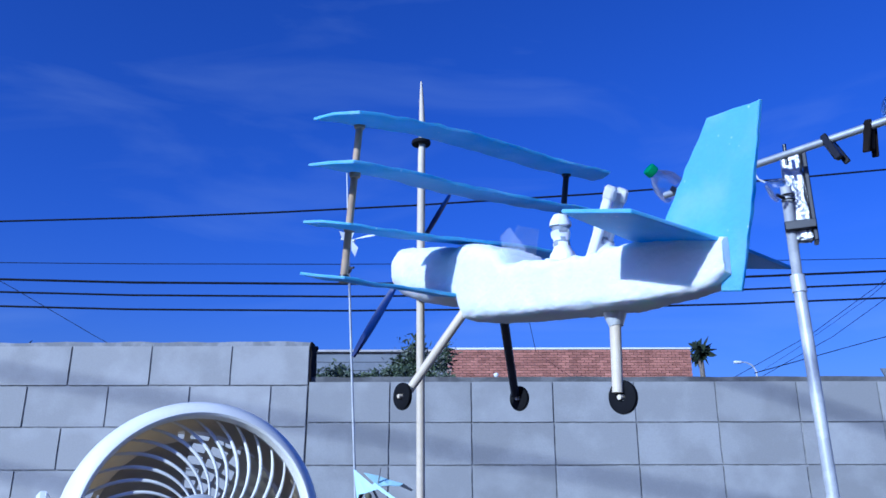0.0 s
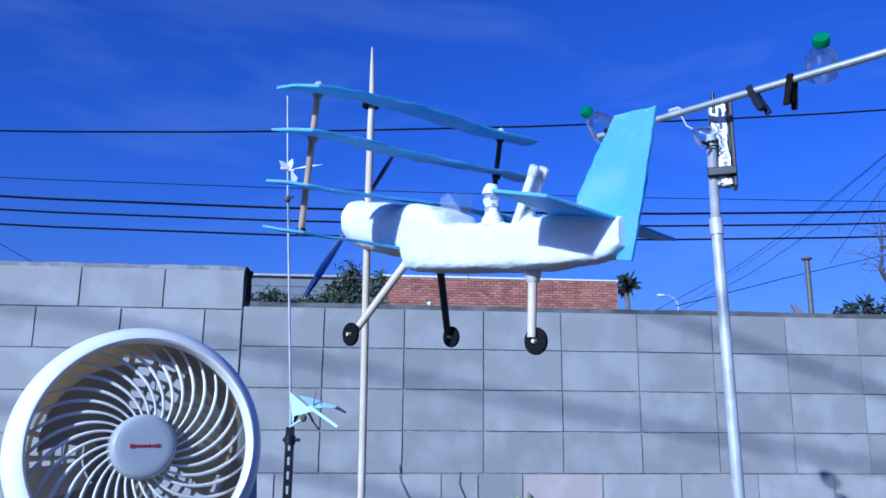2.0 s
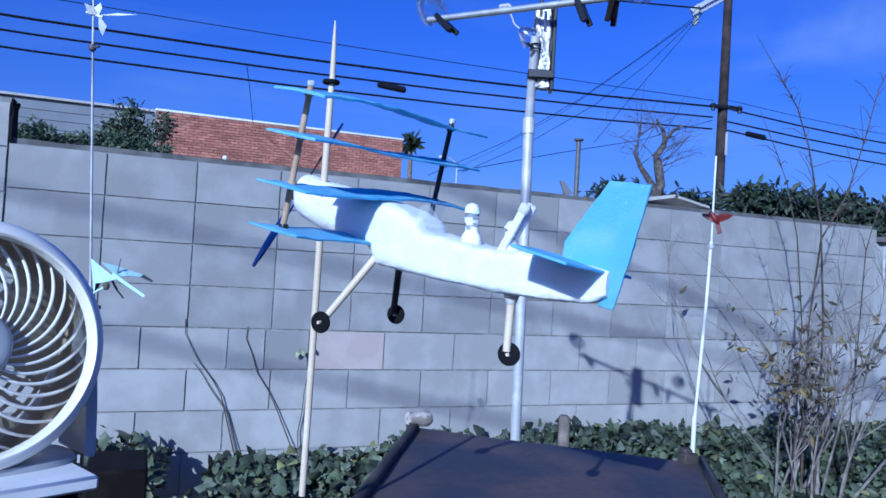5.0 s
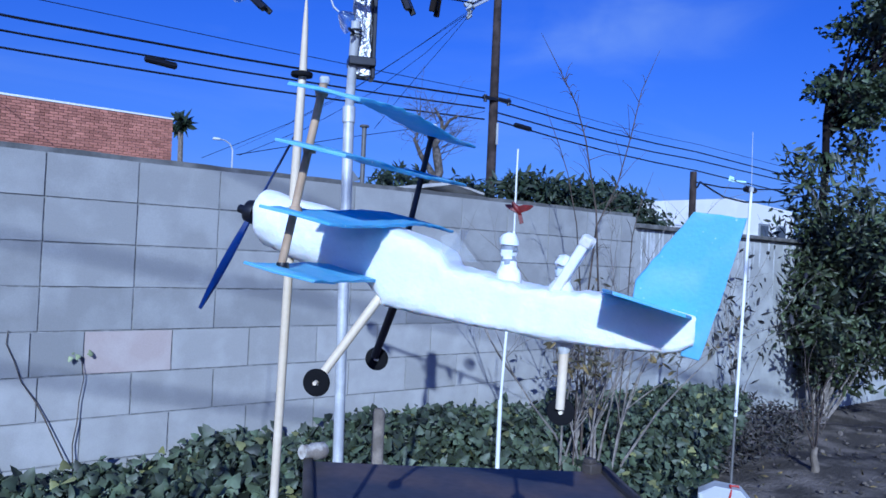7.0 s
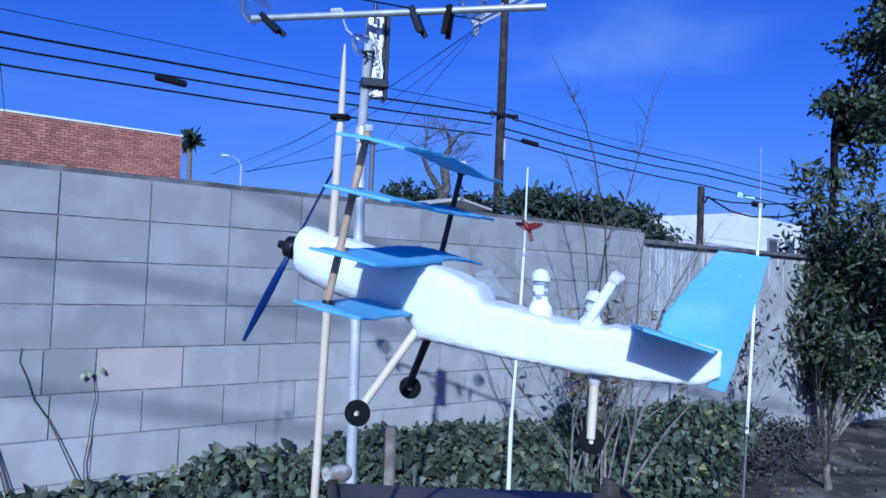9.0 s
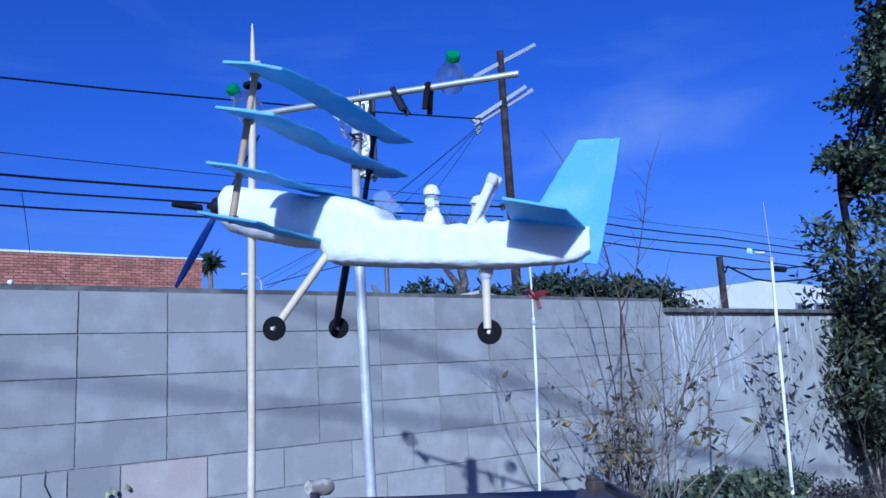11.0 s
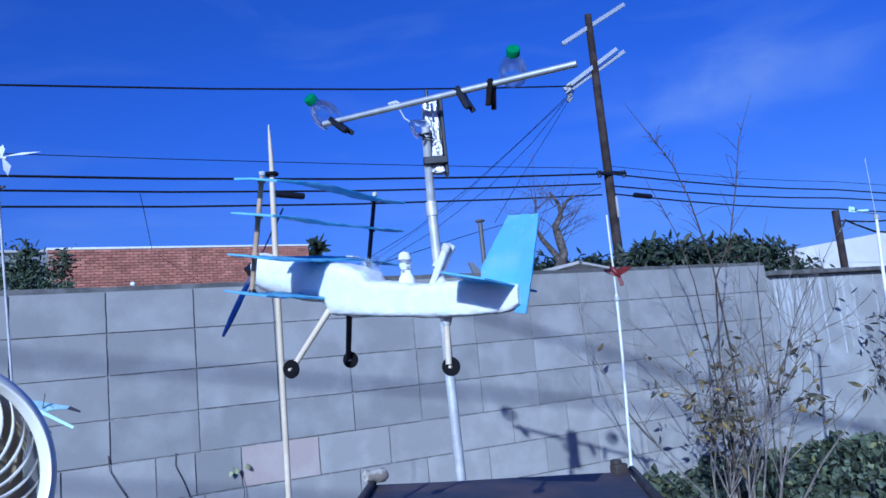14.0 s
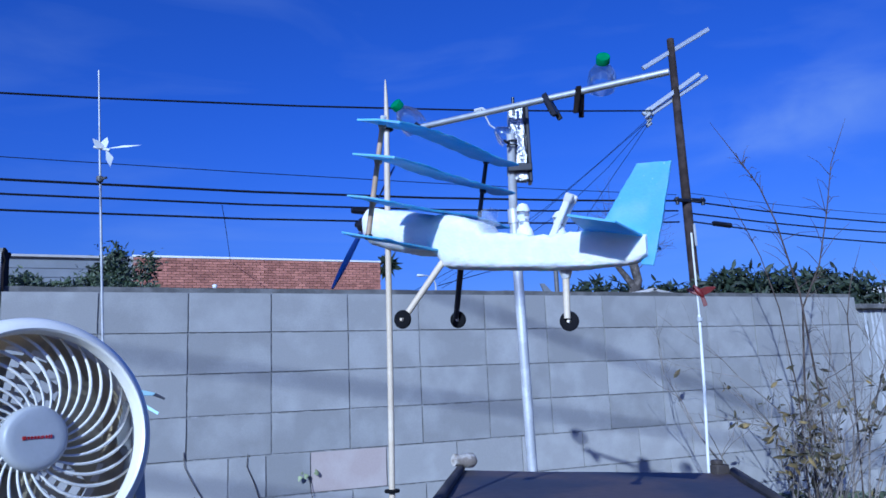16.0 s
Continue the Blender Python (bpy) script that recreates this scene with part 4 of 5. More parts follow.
part("bottle_cup", bm, BOTTLE, bar, "cut clear bottle end")

# ---- slotted post with thin rod, pinwheel and mint kite ----
ant = empty("slotted_post_mast", Matrix.Translation((0.474, -2.0385, 0)), "black slotted steel post with a thin steel rod above", "mast")
bm = bmesh.new()
box(bm, (0.020, 0.012, 1.284), (0, 0, 0.642), bevel=0.001)
post = part("post", bm, BLACK, ant)
slot_bm = bmesh.new()
box(slot_bm, (0.0055, 0.0012, 0.018), (0, 0, 0), bevel=0.0004)
slot_me = mesh_from(slot_bm, "slot", GREY_PLASTIC)
for k in range(36):
    ob = new("slot", slot_me)
    ob.parent = post
    ob.location = (0.0, -0.0066, 1.24 - 0.032 * k)
bm = bmesh.new()
tube(bm, [(0.006, 0.012, 0.9), (0.0, 0.0, 1.3), (-0.024, -0.085, 1.83), (-0.034, -0.105, 2.062)], [0.003, 0.003, 0.0026, 0.0016], 10)
part("thin_rod", bm, STEEL, ant)
bm = bmesh.new()
lathe(bm, [(0.002, -0.008), (0.007, -0.006), (0.008, 0), (0.007, 0.006), (0.002, 0.008)], 14, Matrix.Translation((-0.024, -0.086, 1.811)))
rod(bm, (-0.024, -0.086, 1.811), (-0.01, -0.103, 1.811), 0.003, seg=8)
part("rod_clamp", bm, LENS_GREY, ant)
bm = bmesh.new()
rod(bm, (-0.016, 0.0, 1.255), (0.024, -0.004, 1.255), 0.004, seg=10)
lathe(bm, [(0.009, -0.01), (0.013, -0.01), (0.013, 0.01), (0.009, 0.01)], 14, Matrix.Translation((0, 0, 1.255)), close=True)
part("post_clamp", bm, BLACK, ant)

pin = empty("pinwheel", Matrix.Translation((0.449, -2.165, 1.873)), "small white paper pinwheel on the thin rod", "pinwheel")
bm = bmesh.new()
rod(bm, (-0.012, 0.0, 0.0), (0.02, -0.015, -0.01), 0.003, seg=8)
part("hub", bm, WHITE_PLASTIC, pin)
for k, (dx, dz, ln) in enumerate(((0.012, -0.05, 0.046), (0.075, 0.012, 0.075), (-0.03, 0.02, 0.034), (0.004, 0.05, 0.026))):
    bm = bmesh.new()
    d = Vector((dx, -0.01, dz)).normalized()
    s = Vector((-d.z, 0.3, d.x)).normalized()
    c = Vector((0.012, -0.012, -0.006))
    w = 0.012 if k != 1 else 0.004
    vs = [c, c + d * ln * 0.5 + s * w, c + d * ln, c + d * ln * 0.6 - s * w * 0.4]
    top = [bm.verts.new(v) for v in vs]
    low = [bm.verts.new(v + Vector((0, 0.001, 0.0004))) for v in vs]
    bm.faces.new(top)
    bm.faces.new(low[::-1])
    for i in range(4):
        bm.faces.new((top[i], low[i], low[(i + 1) % 4], top[(i + 1) % 4]))
    part("vane", bm, WHITE_PLASTIC, pin)

kite = empty("mint_glider", Matrix.Translation((0.4955, -2.0792, 1.319)), "small mint-green plastic glider perched on the post", "toy glider")
def vane(pts, mat, name, th=0.0015):
    bm = bmesh.new()
    n_ = (Vector(pts[1]) - Vector(pts[0])).cross(Vector(pts[2]) - Vector(pts[0])).normalized() * th
    a = [bm.verts.new(Vector(p)) for p in pts]
    b = [bm.verts.new(Vector(p) + n_) for p in pts]
    bm.faces.new(a[::-1])
    bm.faces.new(b)
    for i in range(len(pts)):
        j = (i + 1) % len(pts)
        bm.faces.new((a[i], a[j], b[j], b[i]))
    part(name, bm, mat, kite, smooth=False)


vane([(-0.023, 0, 0.045), (0.031, -0.012, 0.002), (0.006, -0.012, -0.006), (-0.010, -0.006, -0.009), (-0.012, 0.0, -0.034)], MINT, "wing")
vane([(0.0, 0.0, 0.037), (0.030, 0.012, 0.031), (0.033, -0.006, 0.008)], MINT, "wing")
vane([(0.030, 0.012, 0.031), (0.062, 0.022, 0.020), (0.058, 0.004, 0.010), (0.033, -0.006, 0.008)], MINT, "wing")
vane([(0.062, 0.022, 0.020), (0.086, 0.026, 0.014), (0.080, 0.012, 0.009), (0.058, 0.004, 0.010)], MINT, "wing")
vane([(0.086, 0.026, 0.014), (0.108, 0.028, 0.001), (0.106, 0.024, -0.002), (0.080, 0.014, 0.009)], LENS_GREY, "wing_tip")
vane([(0.024, -0.010, 0.016), (0.091, -0.034, -0.029), (0.088, -0.035, -0.034), (0.020, -0.012, 0.010)], MINT, "tail_boom")
bm = bmesh.new()
rod(bm, (0.031, 0.0, 0.008), (0.037, 0.0, 0.047), 0.0013, seg=8)
part("mast", bm, LENS_GREY, kite)
bm = bmesh.new()
rod(bm, (-0.019, -0.004, -0.034), (0.012, -0.008, -0.014), 0.0022, seg=8)
part("rod", bm, MINT, kite)
bm = bmesh.new()
rod(bm, (0.022, -0.006, 0.0), (0.034, -0.008, -0.022), 0.0026, seg=8)
rod(bm, (0.034, -0.008, -0.022), (0.048, -0.01, -0.039), 0.0018, seg=8)
rod(bm, (-0.018, 0.02, -0.034), (0.004, 0.0, 0.006), 0.004, seg=8)
part("bracket", bm, BLACK, kite)
bm = bmesh.new()
bmesh.ops.create_icosphere(bm, subdivisions=2, radius=0.008, matrix=Matrix.Translation((0.012, -0.01, -0.014)) @ Matrix.Diagonal((1, 0.8, 1.2, 1)))
roughen(bm, 0.002, 0.008)
part("knot", bm, DRYLEAF, kite, "small yellowish tied knot")

# ---- white pole with red bird ----
rp = empty("white_pole", Matrix.Translation((2.37, -1.8225, 0)), "white plastic pole with a thin white rod on top", "pole")
bm = bmesh.new()
tube(bm, [(-0.03, -0.008, -0.03), (-0.015, 0.004, 0.93)], 0.0078, 16)
part("lower_tube", bm, WHITE_PAINT, rp)
bm = bmesh.new()
tube(bm, [(-0.0155, 0.004, 0.9), (0.006, 0.0, 1.303), (0.0153, 0.001, 1.5285)], 0.0053, 12)
part("upper_tube", bm, WHITE_PAINT, rp)
bm = bmesh.new()
tube(bm, [(0.0153, 0, 1.515), (0.0066, -0.01, 1.7184), (-0.0014, -0.0205, 1.8194)], 0.0033, 8)
part("thin_rod", bm, WHITE_PAINT, rp)
bm = bmesh.new()
lathe(bm, [(0.004, -0.008), (0.009, -0.006), (0.01, 0), (0.009, 0.006), (0.004, 0.008)], 14, Matrix.Translation((0.0148, 0, 1.511)) @ Matrix.Scale(1.17, 4))
part("collar", bm, GREY_PLASTIC, rp)
bird = empty("red_bird_vane", Matrix.Translation((2.3857, -1.8271, 1.6294)) @ Matrix.Scale(1.174, 4), "red wooden cardinal ornament on a white rod", "ornament")
BT = Matrix.Translation((-0.002, -0.006, -0.018)) @ Matrix.Rotation(radians(-38), 4, "Z")
bm = bmesh.new()
lathe(bm, [(0, -0.024), (0.004, -0.020), (0.0075, -0.010), (0.009, 0.0), (0.0085, 0.008), (0.006, 0.013), (0.0062, 0.017), (0.005, 0.022), (0, 0.026)], 18,
      BT @ Matrix.Rotation(radians(-35), 4, "Y"))
part("bird_body", bm, BIRD_RED, bird)
for s_, pts in ((1, [(0.0, 0.008), (0.022, 0.014), (0.046, 0.013), (0.050, 0.009), (0.036, -0.002), (0.018, -0.010), (0.002, -0.012)]),
                (-1, [(0.0, 0.008), (-0.02, 0.014), (-0.036, 0.013), (-0.034, 0.006), (-0.02, -0.004), (-0.002, -0.012)])):
    bm = bmesh.new()
    slab(bm, pts if s_ > 0 else pts[::-1], 0.0035, BT @ Matrix.Rotation(radians(90 + 14 * s_), 4, "X"), bevel=0.001)
    part("bird_wing", bm, BIRD_RED, bird)
bm = bmesh.new()
slab(bm, [(0.002, -0.012), (0.014, -0.012), (0.022, -0.042), (0.010, -0.046)], 0.003, BT @ Matrix.Rotation(radians(90), 4, "X"), bevel=0.001)
part("bird_tail", bm, BIRD_RED, bird)

# ---- second white pole with a small whirligig ----
wp = empty("white_pole", Matrix.Translation((4.318, -1.551, 0)), "tall white pole on a dark stake with a small grey whirligig", "pole")
bm = bmesh.new()
tube(bm, [(0.0, 0.0, -0.05), (0.081, 0.0235, 0.665)], 0.0075, 12)
part("stake", bm, LENS_GREY, wp)
bm = bmesh.new()
tube(bm, [(0.0773, 0.0221, 0.628), (0.2517, 0.0892, 1.5418), (0.3334, 0.1213, 1.9049)], [0.0093, 0.0093, 0.008], 14)
part("tube", bm, WHITE_PAINT, wp)
bm = bmesh.new()
tube(bm, [(0.3334, 0.1213, 1.89), (0.3275, 0.1223, 2.2433)], 0.0015, 6)
part("thin_rod", bm, STEEL, wp)
for dx, dz, w, h in ((-0.10, 0.045, 0.03, 0.03), (-0.055, 0.035, 0.06, 0.010)):
    bm = bmesh.new()
    slab(bm, [(-w / 2, -h * 0.3), (w / 2, -h / 2), (w * 0.4, h * 0.3), (-w * 0.3, h / 2)], 0.004,
         Matrix.Translation((0.33 + dx, 0.121 + dx * -0.68, 1.905 + dz * 1.24)) @ Matrix.Scale(1.24, 4) @ Matrix.Rotation(radians(-35), 4, "Z") @ Matrix.Rotation(radians(90), 4, "X"), bevel=0.001)
    part("vane", bm, MINT, wp)
bm = bmesh.new()
rod(bm, (0.224, 0.19, 1.957), (0.344, 0.115, 1.917), 0.0025, seg=8)
part("vane_arm", bm, LENS_GREY, wp)
bm = bmesh.new()
lathe(bm, [(0.004, -0.012), (0.011, -0.010), (0.011, 0.008), (0.006, 0.012), (0, 0.012)], 14, Matrix.Translation((0.3334, 0.1213, 1.9049)) @ Matrix.Scale(1.24, 4))
part("collar", bm, GREY_PLASTIC, wp)

# ---- wooden stake ----
bm = bmesh.new()
tube(bm, [(0, 0, -0.05), (0.004, 0.002, 0.5), (0.0, 0.0, 0.915), (0, 0, 0.925)], [0.021, 0.02, 0.0195, 0.012], 14)
roughen(bm, 0.0015, 0.03)
stake = tagged(part("wooden_stake", bm, GREYWOOD), "weathered grey round wooden stake in the ivy", "stake")
stake.location = (1.865, -1.783, 0.012)

# ---- white bin on the soil ----
bin_ = empty("white_bin", Matrix.Translation((4.27, -1.555, 0.01)), "white plastic jug with cut shoulders and a red cord", "jug")
bm = bmesh.new()
slab(bm, [(-0.128, -0.02), (0.130, -0.02), (0.134, 0.20), (0.078, 0.262), (-0.05, 0.272), (-0.134, 0.222)], 0.13,
     Matrix.Rotation(radians(-58), 4, "Z") @ Matrix.Rotation(radians(90), 4, "X"), bevel=0.008)
part("bin_body", bm, GREYISH_WHITE, bin_)
bm = bmesh.new()
tube(bm, [(-0.045, -0.055, 0.215), (-0.035, -0.06, 0.258), (0.0, -0.03, 0.274), (0.03, -0.06, 0.272), (0.06, -0.05, 0.235)], 0.006, 8)
part("cord", bm, RED, bin_, "red cord")

# ---- dark crate behind the fan table ----
bm = bmesh.new()
box(bm, (0.095, 0.14, 1.03), (0, 0, 0.515), bevel=0.004)
crate = tagged(part("dark_crate", bm, DARKWOOD), "dark upright crate beside the slotted post", "crate")
crate.location = (0.5572, -2.4931, 0)

# ---- ivy bank along the wall ----
rng = random.Random(11)
def ivy_height(x, y):
    across = max(0.0, 1 - max(0.0, (-0.35 - y)) / 1.55)
    h = (0.60 + 0.12 * noise.noise(Vector((x * 1.1, y, 0))) + 0.07 * noise.noise(Vector((x * 3.2, y * 3, 4)))) * across ** 0.7
    s = min(1.0, max(0.0, (x - 1.9) / 1.5))
    h *= 0.76 + 0.04 * s * s * (3 - 2 * s)
    return h


places = []
while len(places) < 16000:
    x, y = rng.uniform(-0.2, 6.6), -0.06 - abs(rng.gauss(0, 0.75))
    if y < -1.9 or x > 6.3 or (x > 4.0 and y < -1.5 + (x - 4.0) * 0.42) or (x < 2.2 and noise.noise(Vector((x * 2.6, y * 1.5, 9))) < (-0.05 if x < 0.95 else -0.3)):
        continue
    h = ivy_height(x, y)
    if h < 0.05:
        continue
    z = h * (1 - abs(rng.gauss(0, 0.2))) + (rng.uniform(0.0, 0.06) if rng.random() < 0.12 else 0.0)
    places.append(((x, y, max(0.02, z)), (rng.gauss(0, 0.3), -0.55, 0.9)))
tagged(leaf_cloud(places, 0.053, LEAF, "ivy", rng, 0.95), "dense dark green ivy bank against the wall", "ivy", kind="stuff")
rng = random.Random(13)
YELLOWLEAF = material("yellowing_leaf", (0.20, 0.20, 0.075), 0.55, vary=0.15, scale=14, fine=70, bump=0.2, depth=0.002, island=0.5)
some_ = [(Vector(p) + Vector((0, -0.02, 0.015)), w) for p, w in rng.sample(places, 620)]
tagged(leaf_cloud(some_, 0.046, YELLOWLEAF, "yellowing_ivy", rng, 0.8), "scattered paler yellow-green ivy leaves", "ivy", kind="stuff")
rng = random.Random(12)
places = []
while len(places) < 3600:  # low dry plants between the ivy and the tall shrub
    x, y = rng.uniform(5.0, 7.6), rng.uniform(-1.0, -0.08)
    if y < -0.92 + max(0.0, x - 6.2) * 0.3 + 0.12 * noise.noise(Vector((x * 3, y, 3))):
        continue
    z = (0.26 + 0.22 * noise.noise(Vector((x * 3.1, y * 3, 8)))) * rng.random() ** 0.6
    places.append(((x, y, max(0.01, z)), (rng.gauss(0, 0.6), -0.4, 0.6)))
tagged(leaf_cloud(places, 0.05, PURPLE, "dry_undergrowth", rng, 0.8, "long"), "low dark dry plants beside the ivy", "undergrowth", kind="stuff")
bm = bmesh.new()
bmesh.ops.create_grid(bm, x_segments=60, y_segments=20, size=1.0, matrix=Matrix.Translation((3.2, -0.95, 0)) @ Matrix.Diagonal((3.3, 0.9, 1, 1)))
for v in bm.verts:
    v.co.z = max(-0.05, (ivy_height(v.co.x, v.co.y) * 0.66 - 0.06) * min(1, max(0.0, (v.co.x - 1.4)))) if v.co.x < 4.0 or v.co.y > -1.4 + (v.co.x - 4.0) * 0.42 else -0.05
tagged(part("ivy_undergrowth", bm, BUSHLEAF), "shaded dark undergrowth below the ivy leaves", "undergrowth", kind="stuff")


# ---- shrubs and trees ----
def branching(bm, start, way, length, r, depth, rng, tips, spread=0.5, seg=5, up=0.25):
    pts, p, d = [Vector(start)], Vector(start), Vector(way).normalized()
    steps = 5
    for i in range(steps):
        d = (d + Vector((rng.gauss(0, 0.12), rng.gauss(0, 0.12), rng.gauss(0, 0.08) + up * 0.12))).normalized()
        p = p + d * length / steps
        pts.append(p.copy())
    tube(bm, pts, [r * (1 - 0.6 * i / steps) for i in range(steps + 1)], seg)
    tips += [(q, d) for q in pts[2:]]
    if depth:
        for k in range(rng.choice((2, 3, 3))):
            at_ = pts[rng.randint(2, steps)]
            w = (d + Vector((rng.gauss(0, spread), rng.gauss(0, spread), rng.gauss(0, spread * 0.7)))).normalized()
            branching(bm, at_, w, length * rng.uniform(0.45, 0.7), r * 0.5, depth - 1, rng, tips, spread, seg, up)


def shrub(name, at, stems, leaf, leaf_mat, per_tip, label, category, rng, depth=2, shape="long", jitter=0.05, bark=TWIG, up=0.25, foot=0.06, left=-9.0):
    ob = empty(name, Matrix.Translation(at), label, category)
    bm, tips = bmesh.new(), []
    for way, length, r in stems:
        branching(bm, (rng.uniform(-foot, foot), rng.uniform(-0.06, 0.06), -0.02), way, length, r, depth, rng, tips, up=up)
    part("branchwork" if depth < 3 else "trunk", bm, bark, ob)
    places = []
    for p, d in tips:
        for k in range(per_tip if per_tip >= 1 else (1 if rng.random() < per_tip else 0)):
            for j in range(1 if per_tip >= 1 else 6):
                q = p + Vector((rng.gauss(0, jitter), rng.gauss(0, jitter), rng.gauss(0, jitter)))
                if per_tip < 1 and not (-0.55 < q.x < 0.8 and q.z < rng.uniform(0.4, 1.3)):
                    continue
                if q.x - 1.6 * q.y < left:
                    continue
                places.append((q, (rng.gauss(0, 0.6), rng.gauss(0, 0.6) - 0.3, 0.6)))
    if places:
        leaf_cloud(places, leaf, leaf_mat, "leaves", rng, 0.6, shape, parent=ob)
    return ob


rng = random.Random(21)
stems = [((rng.gauss(0.02, 0.32), rng.gauss(0, 0.25), 1), rng.uniform(0.62, 1.0), 0.0085) for k in range(17)]
shrub("bare_shrub", (3.90, -0.95, 0.15), stems, 0.058, DRYLEAF, 0.09, "half-bare shrub with thin twigs and few yellowing leaves", "shrub", rng, 3, up=0.3, foot=0.26, jitter=0.02)
# two long whips above it
for k, (pts) in enumerate((((3.90, -0.95, 0.3), (3.93, -0.93, 1.2), (3.89, -0.92, 1.73), (3.80, -0.9, 2.13), (3.71, -0.9, 2.32), (3.60, -0.9, 2.45), (3.41, -0.9, 2.66)),
                           ((3.84, -0.92, 0.3), (3.86, -0.9, 1.2), (3.92, -0.9, 1.65), (4.09, -0.9, 1.90), (4.20, -0.9, 2.2), (4.29, -0.9, 2.5), (4.46, -0.9, 2.79)),
                           ((3.74, -0.95, 0.3), (3.78, -0.93, 1.2), (3.75, -0.9, 1.65), (3.66, -0.9, 1.93), (3.58, -0.9, 2.08), (3.53, -0.9, 2.16), (3.457, -0.9, 2.28)),
                           ((4.10, -0.95, 0.3), (4.18, -0.93, 1.0), (4.25, -0.9, 1.6), (4.30, -0.9, 1.76), (4.33, -0.9, 1.83), (4.36, -0.9, 1.88), (4.436, -0.9, 2.02)))):
    bm = bmesh.new()
    tube(bm, pts, [r_ * (0.62 if k < 2 else 0.4) for r_ in (0.011, 0.0095, 0.008, 0.0065, 0.0055, 0.0045, 0.0015)], 7)
    rg = random.Random(40 + k)
    for j in range(22 if k < 2 else 4):
        u = rg.uniform(1.6, 5.2)
        a, b = Vector(pts[int(u)]), Vector(pts[int(u) + 1])
        p = a + (b - a) * (u - int(u))
        d = Vector((rg.choice((-1, 1, 1)) * rg.uniform(0.4, 1), rg.gauss(0, 0.3), rg.uniform(0.1, 1.0)))
        ln = rg.uniform(0.08, 0.30) * (1.35 - 0.17 * u)
        tube(bm, [p, p + d * ln * 0.5 + Vector((0, 0, 0.02)), p + d * ln], [0.0022, 0.0016, 0.0008], 5)
    tagged(part("bare_sapling", bm, WHIP), "tall leafless sapling whip with side twigs", "sapling", group="sapling whips")

rng = random.Random(33)
stems = [((rng.gauss(0.42, 0.26), rng.gauss(-0.02, 0.16), 1), rng.uniform(1.18, 1.6), 0.012) for k in range(28)]
shrub("leafy_shrub", (7.98, -0.30, 0.0), stems, 0.095, SHRUBLEAF, 16, "tall dense green leafy shrub with pale stems", "shrub", rng, 2, jitter=0.10, left=-0.85)
# cut stump with thin shoots in front of it
stump = empty("shrub_stump", Matrix.Translation((6.06, -1.19, 0.0)), "short grey cut stump with thin dry shoots", "stump")
bm = bmesh.new()
tube(bm, [(0.0, 0.0, -0.04), (0.004, 0.0, 0.05), (-0.004, 0.01, 0.12), (0.01, 0.01, 0.19)], [0.036, 0.028, 0.024, 0.021], 10)
roughen(bm, 0.006, 0.03)
part("trunk", bm, GREYWOOD, stump)
for way, length in (((-0.25, 0.0, 1), 0.45), ((0.05, 0.1, 1), 0.62), ((0.35, 0.0, 1), 0.5), ((-0.1, -0.1, 1), 0.36)):
    bm = bmesh.new()
    branching(bm, (0.005, 0.01, 0.15), way, length, 0.007, 1, rng, [])
    part("shoot", bm, WHIP, stump)
rng = random.Random(34)
stems = [((rng.gauss(0.03, 0.10), rng.gauss(0, 0.08), 1), rng.uniform(0.9, 1.4), 0.005) for k in range(5)]
shrub("young_shrub", (6.55, -0.22, 0.10), stems, 0.078, DARKLEAF, 2, "thin young shrub with dark leaves by the wall", "shrub", rng, 1)

# dry leaves, twigs and clods lying on the bare soil
rng = random.Random(35)
places = [((rng.uniform(4.2, 9.0), rng.uniform(-3.0, -0.6), 0.012), (rng.gauss(0, 0.3), rng.gauss(0, 0.3), 1)) for k in range(420)]
tagged(leaf_cloud(places, 0.05, DRYLEAF, "leaf_litter", rng, 0.5, "long"), "brown fallen leaves scattered on the soil", "litter", kind="stuff")
verts, faces = [], []
for k in range(400):
    c, a, size = Vector((rng.uniform(4.2, 9.0), rng.uniform(-3.0, -0.6), 0.008)), rng.uniform(0, 6.28), rng.uniform(0.008, 0.03)
    base = len(verts)
    verts += [c + Vector((size * math.cos(a + q * 1.2566) * rng.uniform(0.7, 1.2), size * math.sin(a + q * 1.2566), 0)) for q in range(5)]
    verts += [c + Vector((size * 0.55 * math.cos(a + q * 1.2566), size * 0.5 * math.sin(a + q * 1.2566), size * rng.uniform(0.5, 0.9))) for q in range(5)]
    faces += [(base + q, base + (q + 1) % 5, base + 5 + (q + 1) % 5, base + 5 + q) for q in range(5)] + [tuple(base + 5 + q for q in range(5))]
me = bpy.data.meshes.new("soil_clods")
me.from_pydata([tuple(v) for v in verts], [], faces)
me.materials.append(SOIL)
tagged(new("soil_clods", me), "small dry clods on the garden soil", "soil", kind="stuff")

